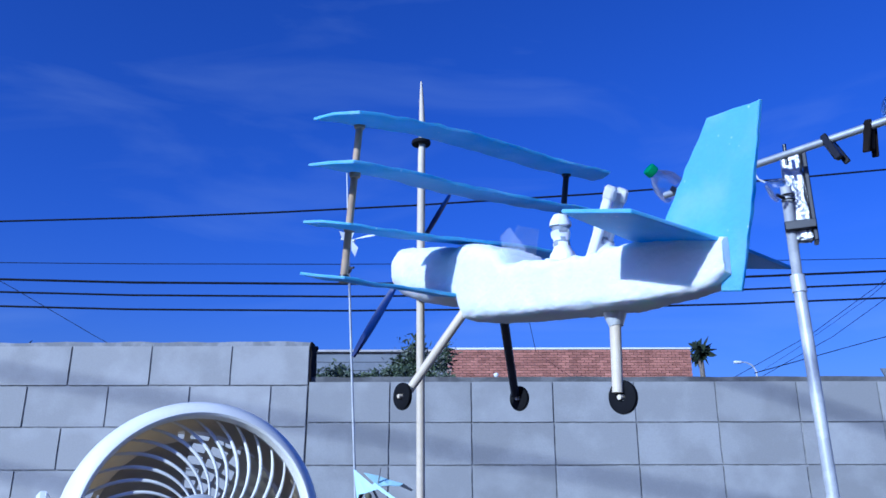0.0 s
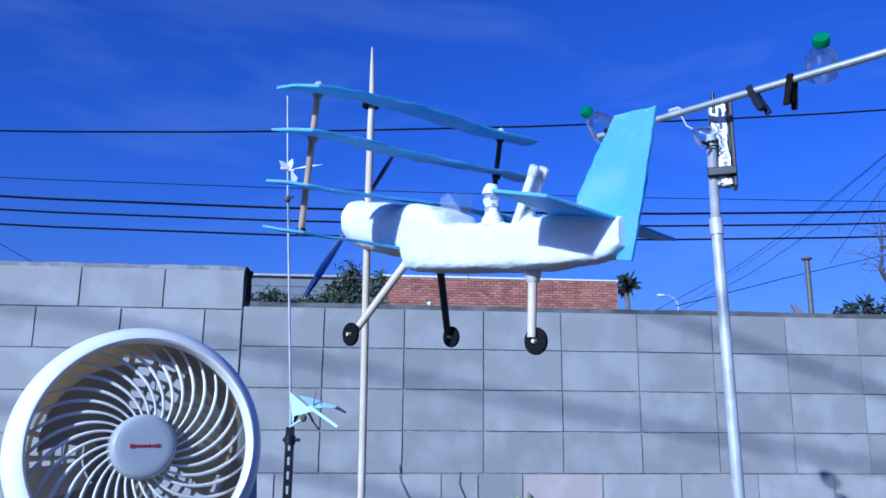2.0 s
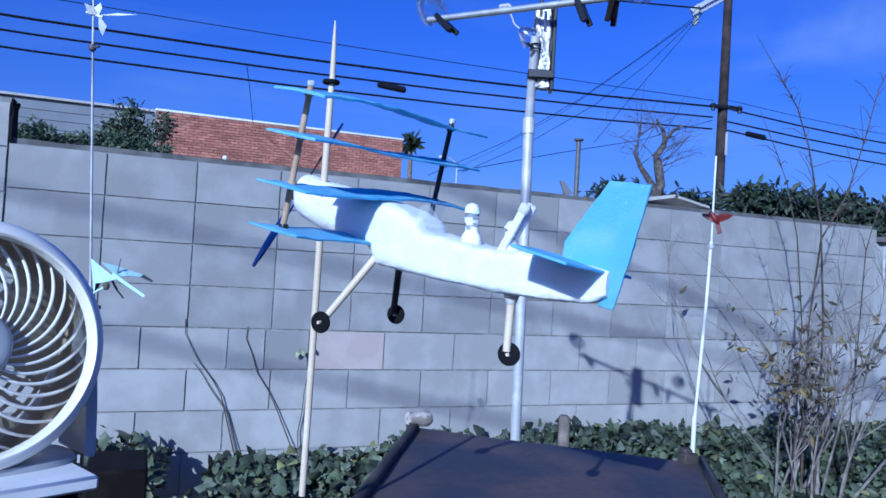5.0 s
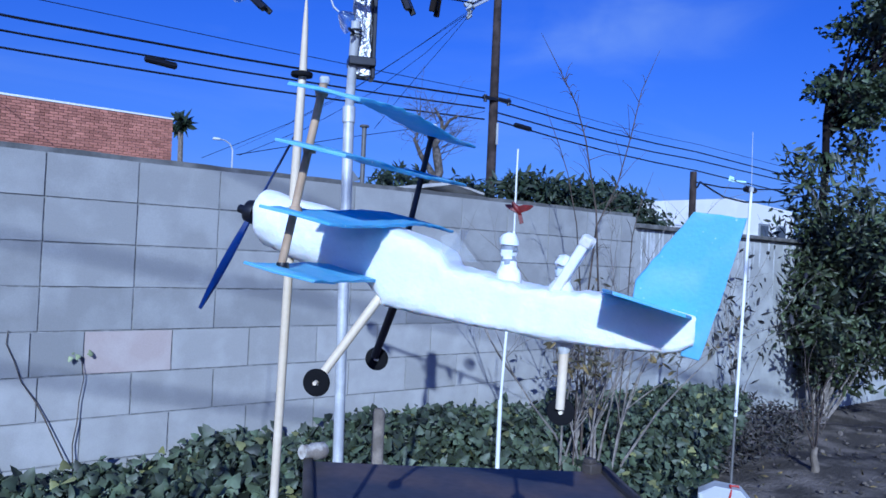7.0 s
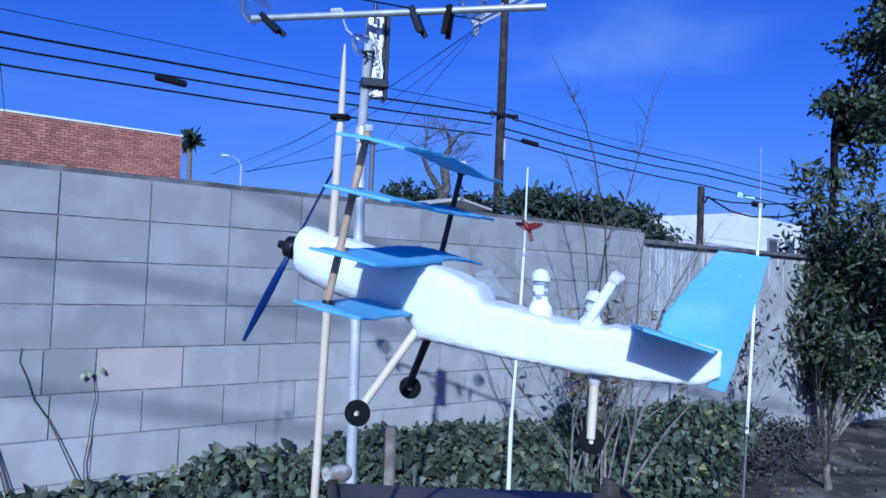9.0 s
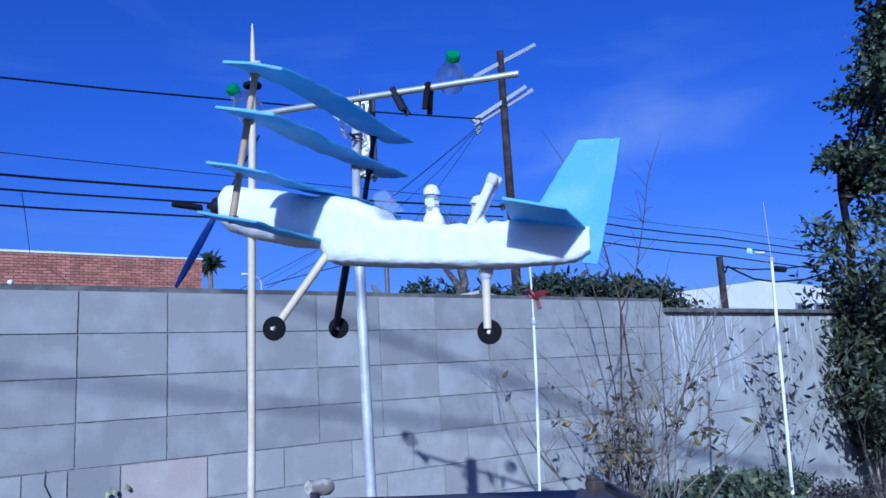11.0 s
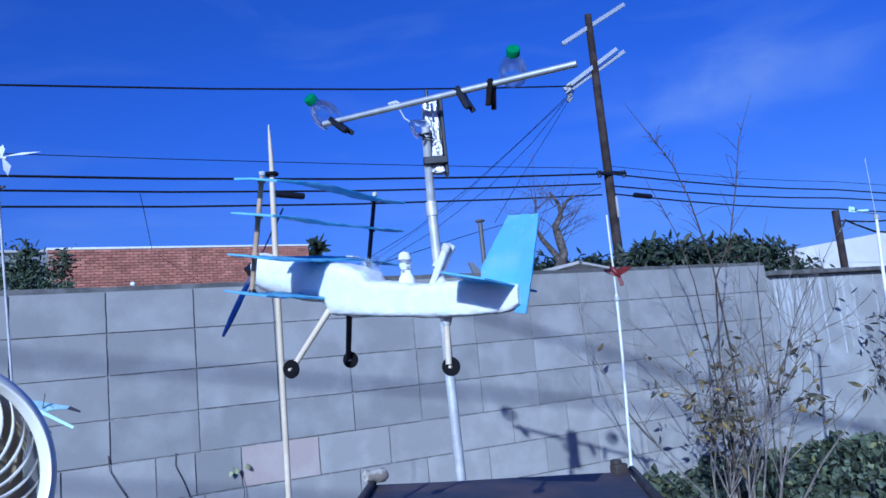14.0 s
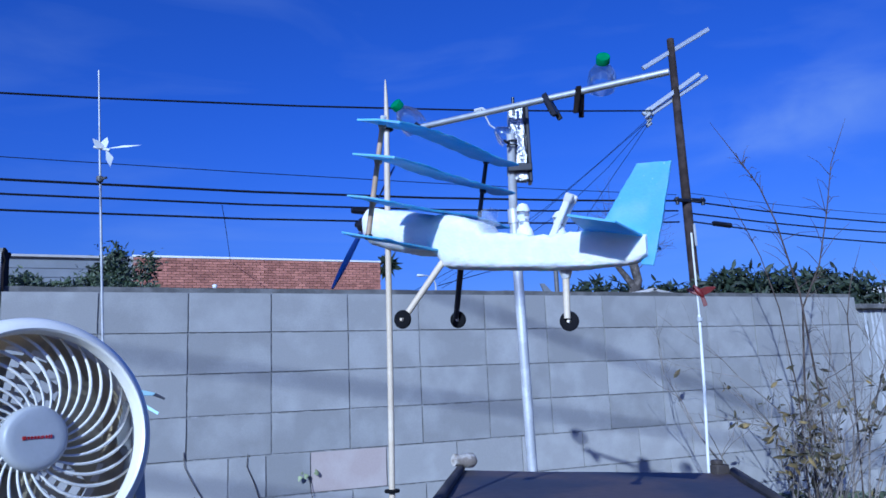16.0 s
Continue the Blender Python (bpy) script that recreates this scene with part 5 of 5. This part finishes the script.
# dead vine stems on the wall
SPRIG = material("pale_sprig_leaf", (0.30, 0.34, 0.17), 0.6, vary=0.15, scale=14, fine=70, bump=0.2, depth=0.002, island=0.3)
for k, pts in enumerate((((0.80, -0.008, 1.06), (0.805, -0.01, 0.99), (0.84, -0.012, 0.92), (0.88, -0.012, 0.85), (0.95, -0.015, 0.76), (0.99, -0.02, 0.69), (1.07, -0.03, 0.40)),
                         ((1.10, -0.008, 1.03), (1.095, -0.01, 0.97), (1.13, -0.012, 0.89), (1.16, -0.012, 0.80), (1.22, -0.015, 0.71), (1.26, -0.02, 0.63), (1.36, -0.04, 0.40)),
                         ((0.85, -0.012, 0.85), (0.89, -0.014, 0.80), (0.94, -0.015, 0.72), (1.02, -0.02, 0.61), (1.1, -0.04, 0.33)),
                         ((1.40, -0.02, 0.90), (1.415, -0.02, 0.80), (1.40, -0.02, 0.70), (1.395, -0.02, 0.60), (1.38, -0.02, 0.50), (1.39, -0.04, 0.28)))):
    bm = bmesh.new()
    tube(bm, pts, [0.0016 + 0.0003 * i for i in range(len(pts))], 6)
    vine = tagged(part("vine_stem", bm, WHIP), "thin dry vine stem leaning on the block wall", "vine", group="vine stems on the wall")
    if k == 3:
        leaf_cloud([((1.40 + 0.045 * math.cos(a), -0.03, 0.905 + 0.01 * math.sin(3 * a)), (0.5 * math.cos(a), -0.8, 0.5)) for a in (0, 0.5, 0.9, 2.2, 2.7, 3.1, 4.4)],
                   0.02, SPRIG, "leaves", random.Random(3), 0.25, parent=vine)


# ---- greenery behind the wall ----
def hedge(name, x0, x1, y, base, top, amp, count, leaf, label, seed, mat=FARLEAF, drop=0.0):
    rg = random.Random(seed)
    pl = []
    while len(pl) < count:
        x, z = rg.uniform(x0, x1), rg.uniform(base, top + amp * 2)
        lim = top + amp * (noise.noise(Vector((x * 1.7, seed, 0))) + 0.55 * noise.noise(Vector((x * 6, seed, 2)))) - drop * max(0.0, (x - x0) / (x1 - x0) - 0.72) / 0.28
        if z > lim:
            continue
        pl.append(((x, y + rg.gauss(0, 0.12 * (x1 - x0) ** 0.5), z), (rg.gauss(0, 0.4), -0.6, 0.6)))
    return tagged(leaf_cloud(pl, leaf, mat, name, rg, 0.6, "long"), label, "hedge", kind="stuff")


hedge("hedge_low", -0.6, 0.74, 1.9, 1.92, 2.14, 0.14, 8000, 0.042, "dark green creeper growing over the wall top", 4, BUSHLEAF)
hedge("hedge_left", -2.8, -2.48, 2.2, 1.9, 2.36, 0.10, 500, 0.05, "dark bush tips showing over the taller wall", 14, BUSHLEAF)
hedge("hedge_far", 10.9, 15.9, 7.4, 1.6, 3.2, 0.42, 10000, 0.19, "dense dark green hedge beyond the wall", 9, drop=0.5)
hedge("hedge_behind", 9.6, 13.2, 10.2, 2.0, 3.35, 0.4, 4000, 0.2, "dark hedge behind the little shed", 19)
rng = random.Random(51)
st = empty("small_tree", Matrix.Translation((0.44, 2.0, 0)), "small leafy tree rising behind the wall", "tree")
bm, pl = bmesh.new(), []
tube(bm, [(0, 0, 0), (0.01, 0, 1.0), (0, 0, 1.8), (0.01, 0, 2.2)], [0.03, 0.025, 0.018, 0.008], 8)
for cx, cz, rr, count in ((-0.07, 2.19, 0.05, 330), (0.0, 2.28, 0.055, 380), (0.03, 2.37, 0.03, 140), (0.10, 2.20, 0.045, 260), (0.25, 2.31, 0.035, 170), (0.24, 2.22, 0.035, 140), (0.0, 2.12, 0.08, 300)):
    tube(bm, [(0, 0, 1.75), (cx * 0.6, 0.01, 1.75 + (cz - 1.75) * 0.6), (cx, 0, cz)], [0.010, 0.007, 0.003], 6)
    for k in range(count):
        pl.append(((cx + rng.gauss(0, rr), rng.gauss(0, 0.06), cz + rng.gauss(0, rr)), (rng.gauss(0, 0.5), -0.5, 0.6)))
part("trunk", bm, TWIG, st)
leaf_cloud(pl, 0.042, BUSHLEAF, "crown", rng, 0.6, "long", parent=st)

# large tree at the far right: trunk, limbs and hanging clumps
rng = random.Random(61)
big = empty("garden_tree", Matrix.Translation((9.28, 0.32, 0)), "large dark green tree with a thin trunk and open crown", "tree")
clumps = []
while len(clumps) < 85:
    c = Vector((rng.uniform(-0.4, 3.4), rng.uniform(-1.0, 0.6), rng.uniform(2.8, 5.8)))
    xe = c.x - 1.8 * c.y  # how deep it lies behind the open side of the crown
    top = 3.6 + 1.0 * (xe + 0.35)
    low = 3.35 - 0.45 * xe if xe < 0.7 else 3.0 + 0.6 * (xe - 0.7)
    if xe > -0.12 and low < c.z < top and noise.noise(c * 1.9) > -0.05:
        clumps.append(c)
bm = bmesh.new()
tube(bm, [(-0.05, 0.0, -0.05), (-0.08, 0.0, 1.4), (-0.04, 0, 2.2), (0.02, 0.0, 2.6), (0.0, 0.0, 3.2), (0.1, 0, 3.7)], [0.06, 0.05, 0.045, 0.042, 0.04, 0.03], 10)
for c in clumps[::4]:
    a = Vector((0.02, 0, 3.0 + 0.2 * rng.random()))
    mid = a.lerp(c, 0.5) + Vector((rng.gauss(0, 0.08), rng.gauss(0, 0.08), 0.12))
    tube(bm, [a, a.lerp(mid, 0.5) + Vector((0, 0, 0.05)), mid, mid.lerp(c, 0.5), c], [0.022, 0.018, 0.014, 0.010, 0.004], 6)
part("trunk", bm, DARKWOOD, big)
pl = []
for c in clumps:
    for k in range(170):
        pl.append((c + Vector((rng.gauss(0, 0.12), rng.gauss(0, 0.12), rng.gauss(0, 0.09))), (rng.gauss(0, 0.5), rng.gauss(0, 0.5), 0.7)))
leaf_cloud(pl, 0.062, BUSHLEAF, "crown", rng, 0.6, "heart", parent=big)
bm = bmesh.new()
for k in range(22):  # drooping fronds of a tuft on the trunk
    a, up_, ln = 2.4 * k, rng.uniform(0.0, 0.8), rng.uniform(0.2, 0.32)
    d, o_ = Vector((math.cos(a), math.sin(a), 0)), Vector((0.0, 0, 2.80))
    strip = []
    for i in range(6):
        u = i / 5
        p = o_ + d * ln * u + Vector((0, 0, ln * (up_ * u - 1.25 * u * u)))
        w = Vector((-d.y, d.x, 0)) * 0.022 * math.sin(math.pi * (0.12 + 0.85 * u))
        strip.append([bm.verts.new(p + w), bm.verts.new(p + Vector((0, 0, 0.008))), bm.verts.new(p - w)])
    for r1, r2 in zip(strip, strip[1:]):
        for q in (0, 1):
            bm.faces.new((r1[q], r1[q + 1], r2[q + 1], r2[q]))
part("leaf_tuft", bm, BUSHLEAF, big)

# bare pruned tree beyond the wall
rng = random.Random(71)
dead = empty("pruned_tree", Matrix.Translation((10.35, 9.0, 0)), "bare pruned tree with a knobbly grey trunk", "tree")
bm, tips = bmesh.new(), []
tube(bm, [(0, 0, 0), (0.0, 0, 2.5), (-0.04, 0, 3.0), (0.12, 0, 3.3), (0.03, 0, 3.65), (-0.02, 0, 3.9), (0.16, 0, 4.15), (0.12, 0, 4.4), (-0.08, 0, 4.66)], [0.15, 0.14, 0.12, 0.11, 0.085, 0.07, 0.055, 0.042, 0.02], 12)
tube(bm, [(0.02, 0, 3.15), (-0.2, 0, 3.4), (-0.38, 0, 3.62), (-0.58, 0, 3.9), (-0.5, 0, 4.1)], [0.075, 0.062, 0.05, 0.036, 0.016], 10)
tube(bm, [(0.1, 0, 4.15), (0.35, 0, 4.45), (0.6, 0, 4.6)], [0.05, 0.035, 0.015], 8)
for k in range(30):
    branching(bm, (rng.choice((-0.02, 0.12, -0.5)), 0, rng.uniform(3.5, 4.4)), (rng.gauss(0.4, 0.6), rng.gauss(0, 0.5), 0.5), 0.7, 0.010, 2, rng, tips, 0.7, 4)
roughen(bm, 0.03, 0.2)
part("trunk", bm, GREYBARK, dead)

# palm far off
palm = empty("palm_tree", Matrix.Translation((10.9, 26.0, 0.75)), "distant fan palm with a thin trunk and dead skirt", "palm")
bm = bmesh.new()
tube(bm, [(0.0, 0, -0.78), (-0.05, 0, 3), (-0.1, 0, 5.6)], [0.13, 0.11, 0.10], 8)
part("trunk", bm, GREYWOOD, palm)
rng = random.Random(81)
pl = [((-0.1 + rng.gauss(0, 0.10), rng.gauss(0, 0.10), 5.62 + rng.gauss(0, 0.12)), (rng.gauss(0, 1), rng.gauss(0, 1), rng.gauss(0.2, 0.7))) for k in range(120)]
leaf_cloud(pl, 0.44, FARLEAF, "crown", rng, 0.4, "long", parent=palm)

# ---- buildings beyond ----
bb = empty("brick_building", Matrix.Translation((4.4, 18.6, 0)), "long red brick building with a pale parapet trim", "building")
bm = bmesh.new()
box(bm, (7.2, 8.0, 5.2), (0, 4.02, 2.6))
part("wall", bm, BRICK_JOINT, bb, smooth=False)
bm = bmesh.new()
box(bm, (7.26, 8.06, 0.06), (0, 4.02, 5.235), bevel=0.01)
part("parapet", bm, WHITE_PAINT, bb, "pale parapet trim")
verts, faces = [], []
rg = random.Random(7)
for row in range(22):
    z = 5.19 - row * 0.077
    x = -3.6 + (0.11 if row % 2 else 0)
    while x < 3.6:
        a, b = x + 0.005, min(x + 0.215, 3.6)
        if b - a > 0.03:
            k, yv = len(verts), -0.012 - rg.uniform(0, 0.006)
            verts += [(a, yv, z - 0.065), (b, yv, z - 0.065), (b, yv, z), (a, yv, z), (a, 0.02, z - 0.065), (b, 0.02, z - 0.065), (b, 0.02, z), (a, 0.02, z)]
            faces += [(k, k + 1, k + 2, k + 3), (k + 3, k + 2, k + 6, k + 7), (k, k + 3, k + 7, k + 4), (k + 1, k + 5, k + 6, k + 2), (k, k + 4, k + 5, k + 1)]
        x += 0.225
me = bpy.data.meshes.new("brickwork")
me.from_pydata(verts, [], faces)
me.materials.append(BRICK)
ob = tagged(new("brickwork", me), kind="stuff")
ob.parent = bb

gb = empty("grey_building", Matrix.Translation((-1.9, 22.0, 0)), "low grey building with horizontal siding", "building")
bm = bmesh.new()
box(bm, (6.5, 6, 5.7), (0, 3, 2.85))
part("wall", bm, SIDING, gb, smooth=False)
for k in range(8):
    bm = bmesh.new()
    box(bm, (6.5, 0.03, 0.26), (0, -0.012, 5.5 - 0.28 * k), bevel=0.006)
    part("siding_board", bm, SIDING, gb)
bm = bmesh.new()
box(bm, (6.7, 6.3, 0.07), (0, 3, 5.74))
part("roof", bm, ROOF, gb)

wh = empty("white_house", Matrix.Translation((33.3, 16.0, 0)), "long low white stucco house with a flat gable", "house")
bm = bmesh.new()
vs = [(-6.2, 0, 0), (6.2, 0, 0), (6.2, 0, 4.75), (0.5, 0, 5.0), (-6.2, 0, 4.3)]
fr = [bm.verts.new(v) for v in vs]
bk = [bm.verts.new((x, 9, z)) for x, y, z in vs]
bm.faces.new(fr)
bm.faces.new(bk[::-1])
for i in range(5):
    j = (i + 1) % 5
    bm.faces.new((fr[i], bk[i], bk[j], fr[j]))
part("wall", bm, HOUSE_WHITE, wh, smooth=False)
for x in (3.2, 4.9):
    bm = bmesh.new()
    box(bm, (0.9, 0.1, 0.9), (x, -0.02, 3.5), bevel=0.02)
    win = part("window", bm, SIDING, wh)
    bm = bmesh.new()
    box(bm, (0.7, 0.04, 0.7), (x, -0.08, 3.5))
    part("pane", bm, WINDOW_GLASS, win)

sh = empty("shed", Matrix.Translation((10.0, 8.0, 0)), "small shed roof with pale shingles just above the wall", "shed")
bm = bmesh.new()
box(bm, (1.3, 2.0, 2.6), (0, 1.0, 1.3))
part("wall", bm, HOUSE_WHITE, sh, smooth=False)
for s in (-1, 1):
    bm = bmesh.new()
    box(bm, (0.85, 2.2, 0.05), (s * 0.38, 1.0, 2.78), Matrix.Identity(4), bevel=0.005)
    for v in bm.verts:
        v.co.z -= (abs(v.co.x)) * 0.2 - 0.20
    part("roof", bm, ROOF, sh)

# vent pipe and dish beyond the wall
vp = empty("vent_pipe", Matrix.Translation((5.4, 4.0, 0)), "dark vent pipe with a flat cap", "vent pipe")
bm = bmesh.new()
tube(bm, [(0, 0, 0), (0, 0, 2.99)], 0.028, 12)
part("pipe", bm, LENS_GREY, vp)
bm = bmesh.new()
lathe(bm, [(0, 2.985), (0.055, 2.985), (0.06, 3.0), (0.05, 3.01), (0, 3.012)], 20)
part("cap", bm, LENS_GREY, vp)
dish = empty("roof_bracket", Matrix.Translation((5.24, 4.0, 0)), "dark slanted bracket beyond the wall", "bracket")
bm = bmesh.new()
rod(bm, (0.0, 0, 0), (0.0, 0, 2.35), 0.02, seg=8)
part("leg", bm, LENS_GREY, dish)
bm = bmesh.new()
slab(bm, [(-0.07, 0.12), (-0.02, 0.12), (0.12, -0.02), (0.0, -0.05)], 0.03, Matrix.Translation((0, 0, 2.36)) @ Matrix.Rotation(radians(90), 4, "X"))
part("plate", bm, SIDING, dish)

# ---- utility pole, crossarms and wires ----
up = empty("utility_pole", Matrix.Translation((14.62, 12.0, 0)), "tall dark wooden utility pole with crossarms", "utility pole")
bm = bmesh.new()
tube(bm, [(0, 0, 0), (0.0, 0, 5), (0.0, 0, 10.68)], [0.145, 0.13, 0.10], 14)
part("post", bm, POLEWOOD, up)
for a, b in (((-0.85, 0.25, 9.80), (1.15, -0.3, 11.02)), ((-0.95, 0.3, 8.46), (0.68, -0.25, 9.62)), ((-0.68, 0.3, 8.5), (1.0, -0.2, 9.6))):
    bm = bmesh.new()
    m, ln = frame_on(a, b)
    box(bm, (0.10, 0.12, ln), (0, 0, ln / 2), m, bevel=0.01)
    part("crossarm", bm, ALUMINIUM, up, "pale weathered crossarm")
for x, z in ((-0.42, 5.95), (0.45, 5.98)):
    bm = bmesh.new()
    box(bm, (0.5, 0.10, 0.09), (x * 0.6, -0.12, z), bevel=0.01)
    rod(bm, (x, -0.12, z - 0.12), (x, -0.12, z + 0.08), 0.05, seg=10)
    part("cable_bracket", bm, BLACK, up)
bm = bmesh.new()
box(bm, (0.06, 0.05, 0.6), (0.03, -0.165, 5.0), bevel=0.01)
part("riser_strip", bm, GREY_PLASTIC, up, "pale riser strip")
bm = bmesh.new()
for k in range(7):
    rod(bm, (-0.9 + 0.05 * (k % 3), 0.25, 8.1 + 0.07 * k), (-0.78 - 0.06 * (k % 2), 0.2, 8.2 + 0.07 * k), 0.05, seg=8)
part("insulator_cluster", bm, GREY_PLASTIC, up)

p2 = empty("service_pole", Matrix.Translation((19.8, 9.0, 0)), "short brown service pole with cables", "pole")
bm = bmesh.new()
tube(bm, [(0, 0, 0), (0, 0, 4.31)], [0.105, 0.095], 12)
part("post", bm, POLEWOOD, p2)
bm = bmesh.new()
tube(bm, [(0.05, -0.1, 3.85), (0.35, 0, 4.05), (0.8, 0, 3.92), (1.6, 0, 3.72), (2.8, 0, 3.66), (4.6, 0, 3.8), (6.9, 0, 4.25)], 0.028, 8)
part("cable_loop", bm, BLACK, p2)
bm = bmesh.new()
tube(bm, [(0.05, 0.1, 4.05), (1.5, 0, 4.0), (3.1, 0, 4.08), (6.5, 0, 4.4)], 0.022, 8)
part("cable_loop", bm, BLACK, p2)

lamp = empty("street_lamp", Matrix.Translation((11.28, 22.0, 0.48)), "distant grey street lamp with a curved arm", "street lamp")
bm = bmesh.new()
tube(bm, [(0, 0, -0.5), (0, 0, 4.55), (-0.1, 0, 4.75), (-0.3, 0, 4.86), (-0.5, 0, 4.88)], [0.04, 0.03, 0.026, 0.022, 0.022], 8)
part("post", bm, STEEL, lamp)
bm = bmesh.new()
box(bm, (0.26, 0.12, 0.08), (-0.6, 0, 4.87), bevel=0.02)
part("head", bm, WHITE_PLASTIC, lamp)


def wire(name, pts, r, label, mat=WIRE):
    bm = bmesh.new()
    tube(bm, pts, r, 6)
    return tagged(part(name, bm, mat), label, "cable", group="overhead cables")


xs = [-60, -45, -32, -24, -17, -11, -6, -1.5, 3, 7, 11, 14.3]
for z0, r in ((5.49, 0.026), (5.21, 0.022), (4.90, 0.022)):
    wire("power_cable", [(x, 12.0, z0 + 0.0019 * (min(abs(x + 1.5), 16) ** 2)) for x in xs], r, "black overhead cable running to the utility pole")
wire("power_cable", [(x, 12.0, 5.93 + 0.0008 * (min(abs(x + 1.5), 16) ** 2)) for x in xs], 0.009, "thin black overhead cable")
wire("power_cable", [(x, 12.0, 7.24 + 0.055 * (x + 0.8) + 0.0020 * (x + 0.8) ** 2) for x in (-14, -10, -6, -3, 0, 4, 8, 11, 13.75)], 0.021, "black overhead cable to the crossarm")
for z1, z2, r in ((5.97, 5.72, 0.022), (5.63, 5.43, 0.022), (5.40, 5.05, 0.022), (6.2, 6.0, 0.008)):
    wire("power_cable", [(14.8 + 9.7 * u, 12.0, z1 + (z2 - z1) * u - 0.10 * math.sin(math.pi * min(u, 1))) for u in (0, 0.25, 0.5, 0.75, 1.0, 1.6, 2.4, 3.5)], r, "black overhead cable leaving the utility pole")
for pts in (((13.75, 12, 8.35), (12.6, 13, 7.2), (11.38, 14, 6.08), (10.0, 15.2, 5.0), (8.3, 17, 4.0)),
            ((13.78, 12, 8.35), (12.9, 13, 7.1), (11.92, 14, 6.02), (10.7, 15.5, 5.0), (9.4, 17, 4.2)),
            ((13.8, 12, 8.35), (13.3, 12.4, 7.5), (12.9, 13, 6.7), (12.43, 13.5, 5.84), (12.0, 14, 5.0)),
            ((13.72, 12.3, 8.2), (14.5, 20, 7.2), (16.5, 30, 7.2), (18.97, 40, 7.64)),
            ((-12, 12, 7.2), (-8.54, 12.0, 5.4), (-6.7, 12, 4.39), (-5, 12, 3.5)),
            ((2.39, 12, 5.2), (2.7, 14, 5.25), (3.41, 18.5, 5.13)),
            ((14.3, 12, 5.6), (11, 10.5, 4.5), (8, 9, 3.7), (5.5, 8, 3.0))):
    wire("service_cable", pts, 0.0075, "thin black service cable")
# cables over the yard behind the camera, whose soft shadows fall across the wall
for (x1, z1), (x2, z2), r in (((0.42, 1.545), (3.0, 1.10), 0.015), ((2.27, 1.79), (3.47, 1.40), 0.018), ((-0.23, 1.135), (1.31, 0.80), 0.016)):
    a, b = Vector((x1, 0, z1)), Vector((x2, 0, z2))
    m_ = (b - a).normalized()
    back = -SUN_WAY * 11.5
    wire("yard_cable", [tuple(a - m_ * 7 + back), tuple((a + b) / 2 + back), tuple(b + m_ * (24.0 if x1 > 2 else 7) + back)], r, "black cable strung over the yard")
for x, z in ((5.49, 5.22), (15.78, 5.37)):
    bm = bmesh.new()
    rod(bm, (-0.32, 0, 0.02), (0.32, 0, -0.02), 0.075, seg=12)
    bmesh.ops.bevel(bm, geom=bm.edges[:], offset=0.02, segments=2, affect="EDGES")
    c = tagged(part("cable_splice_case", bm, BLACK), "black splice case hanging on a cable", "splice case")
    c.location = (x, 12.0, z)

bm = bmesh.new()
rod(bm, (-0.3, 0, 0), (0.3, 0, 0), 0.10, seg=12)
bmesh.ops.bevel(bm, geom=bm.edges[:], offset=0.03, segments=2, affect="EDGES")
c = tagged(part("cable_splice_case", bm, BLACK), "short black splice case on the service cable", "splice case")
c.location = (22.9, 9.0, 4.07)
# small things on the wall tops
bm = bmesh.new()
bmesh.ops.create_icosphere(bm, subdivisions=2, radius=0.014)
roughen(bm, 0.004, 0.02)
peb = tagged(part("pebble", bm, WHITE_PAINT), "small white pebble on the wall edge", "pebble")
peb.location = (0.94, 0.035, 1.864)

# ---- wall blocks ----
random.seed(4)
for row in range(4):
    for col in range(14):
        x0, x1 = col * BW, min((col + 1) * BW, 5.455)
        if x1 - x0 > 0.08:
            lay(wall_main, x0, x1, TOP - (row + 1) * BH, CONCRETE)
for row in range(4, 9):
    x = 0.0
    first = 0.415 if row % 2 else 0.196
    joints = [0.0, first]
    while joints[-1] < 5.455:
        joints.append(min(joints[-1] + BW, 5.455))
    if row == 4:
        joints = sorted(joints + [1.19])
    for a, b in zip(joints, joints[1:]):
        if b - a > 0.05:
            pink = row == 4 and abs((a + b) / 2 - 1.62) < 0.12
            lay(wall_main, a, b, TOP - (row + 1) * BH, PINK if pink else (CONCRETE if row == 4 and 0.9 < a < 1.25 else PALE))
for row in range(-1, 9):
    shift = 0.397 if row % 2 else 0.188
    joints = [-0.004, -shift]
    while joints[-1] > -4.05:
        joints.append(max(joints[-1] - BW, -4.05))
    for b, a in zip(joints, joints[1:]):
        if b - a > 0.05:
            lay(wall_tall, a, b, TOP - 0.02 - (row + 1) * BH, PALE)
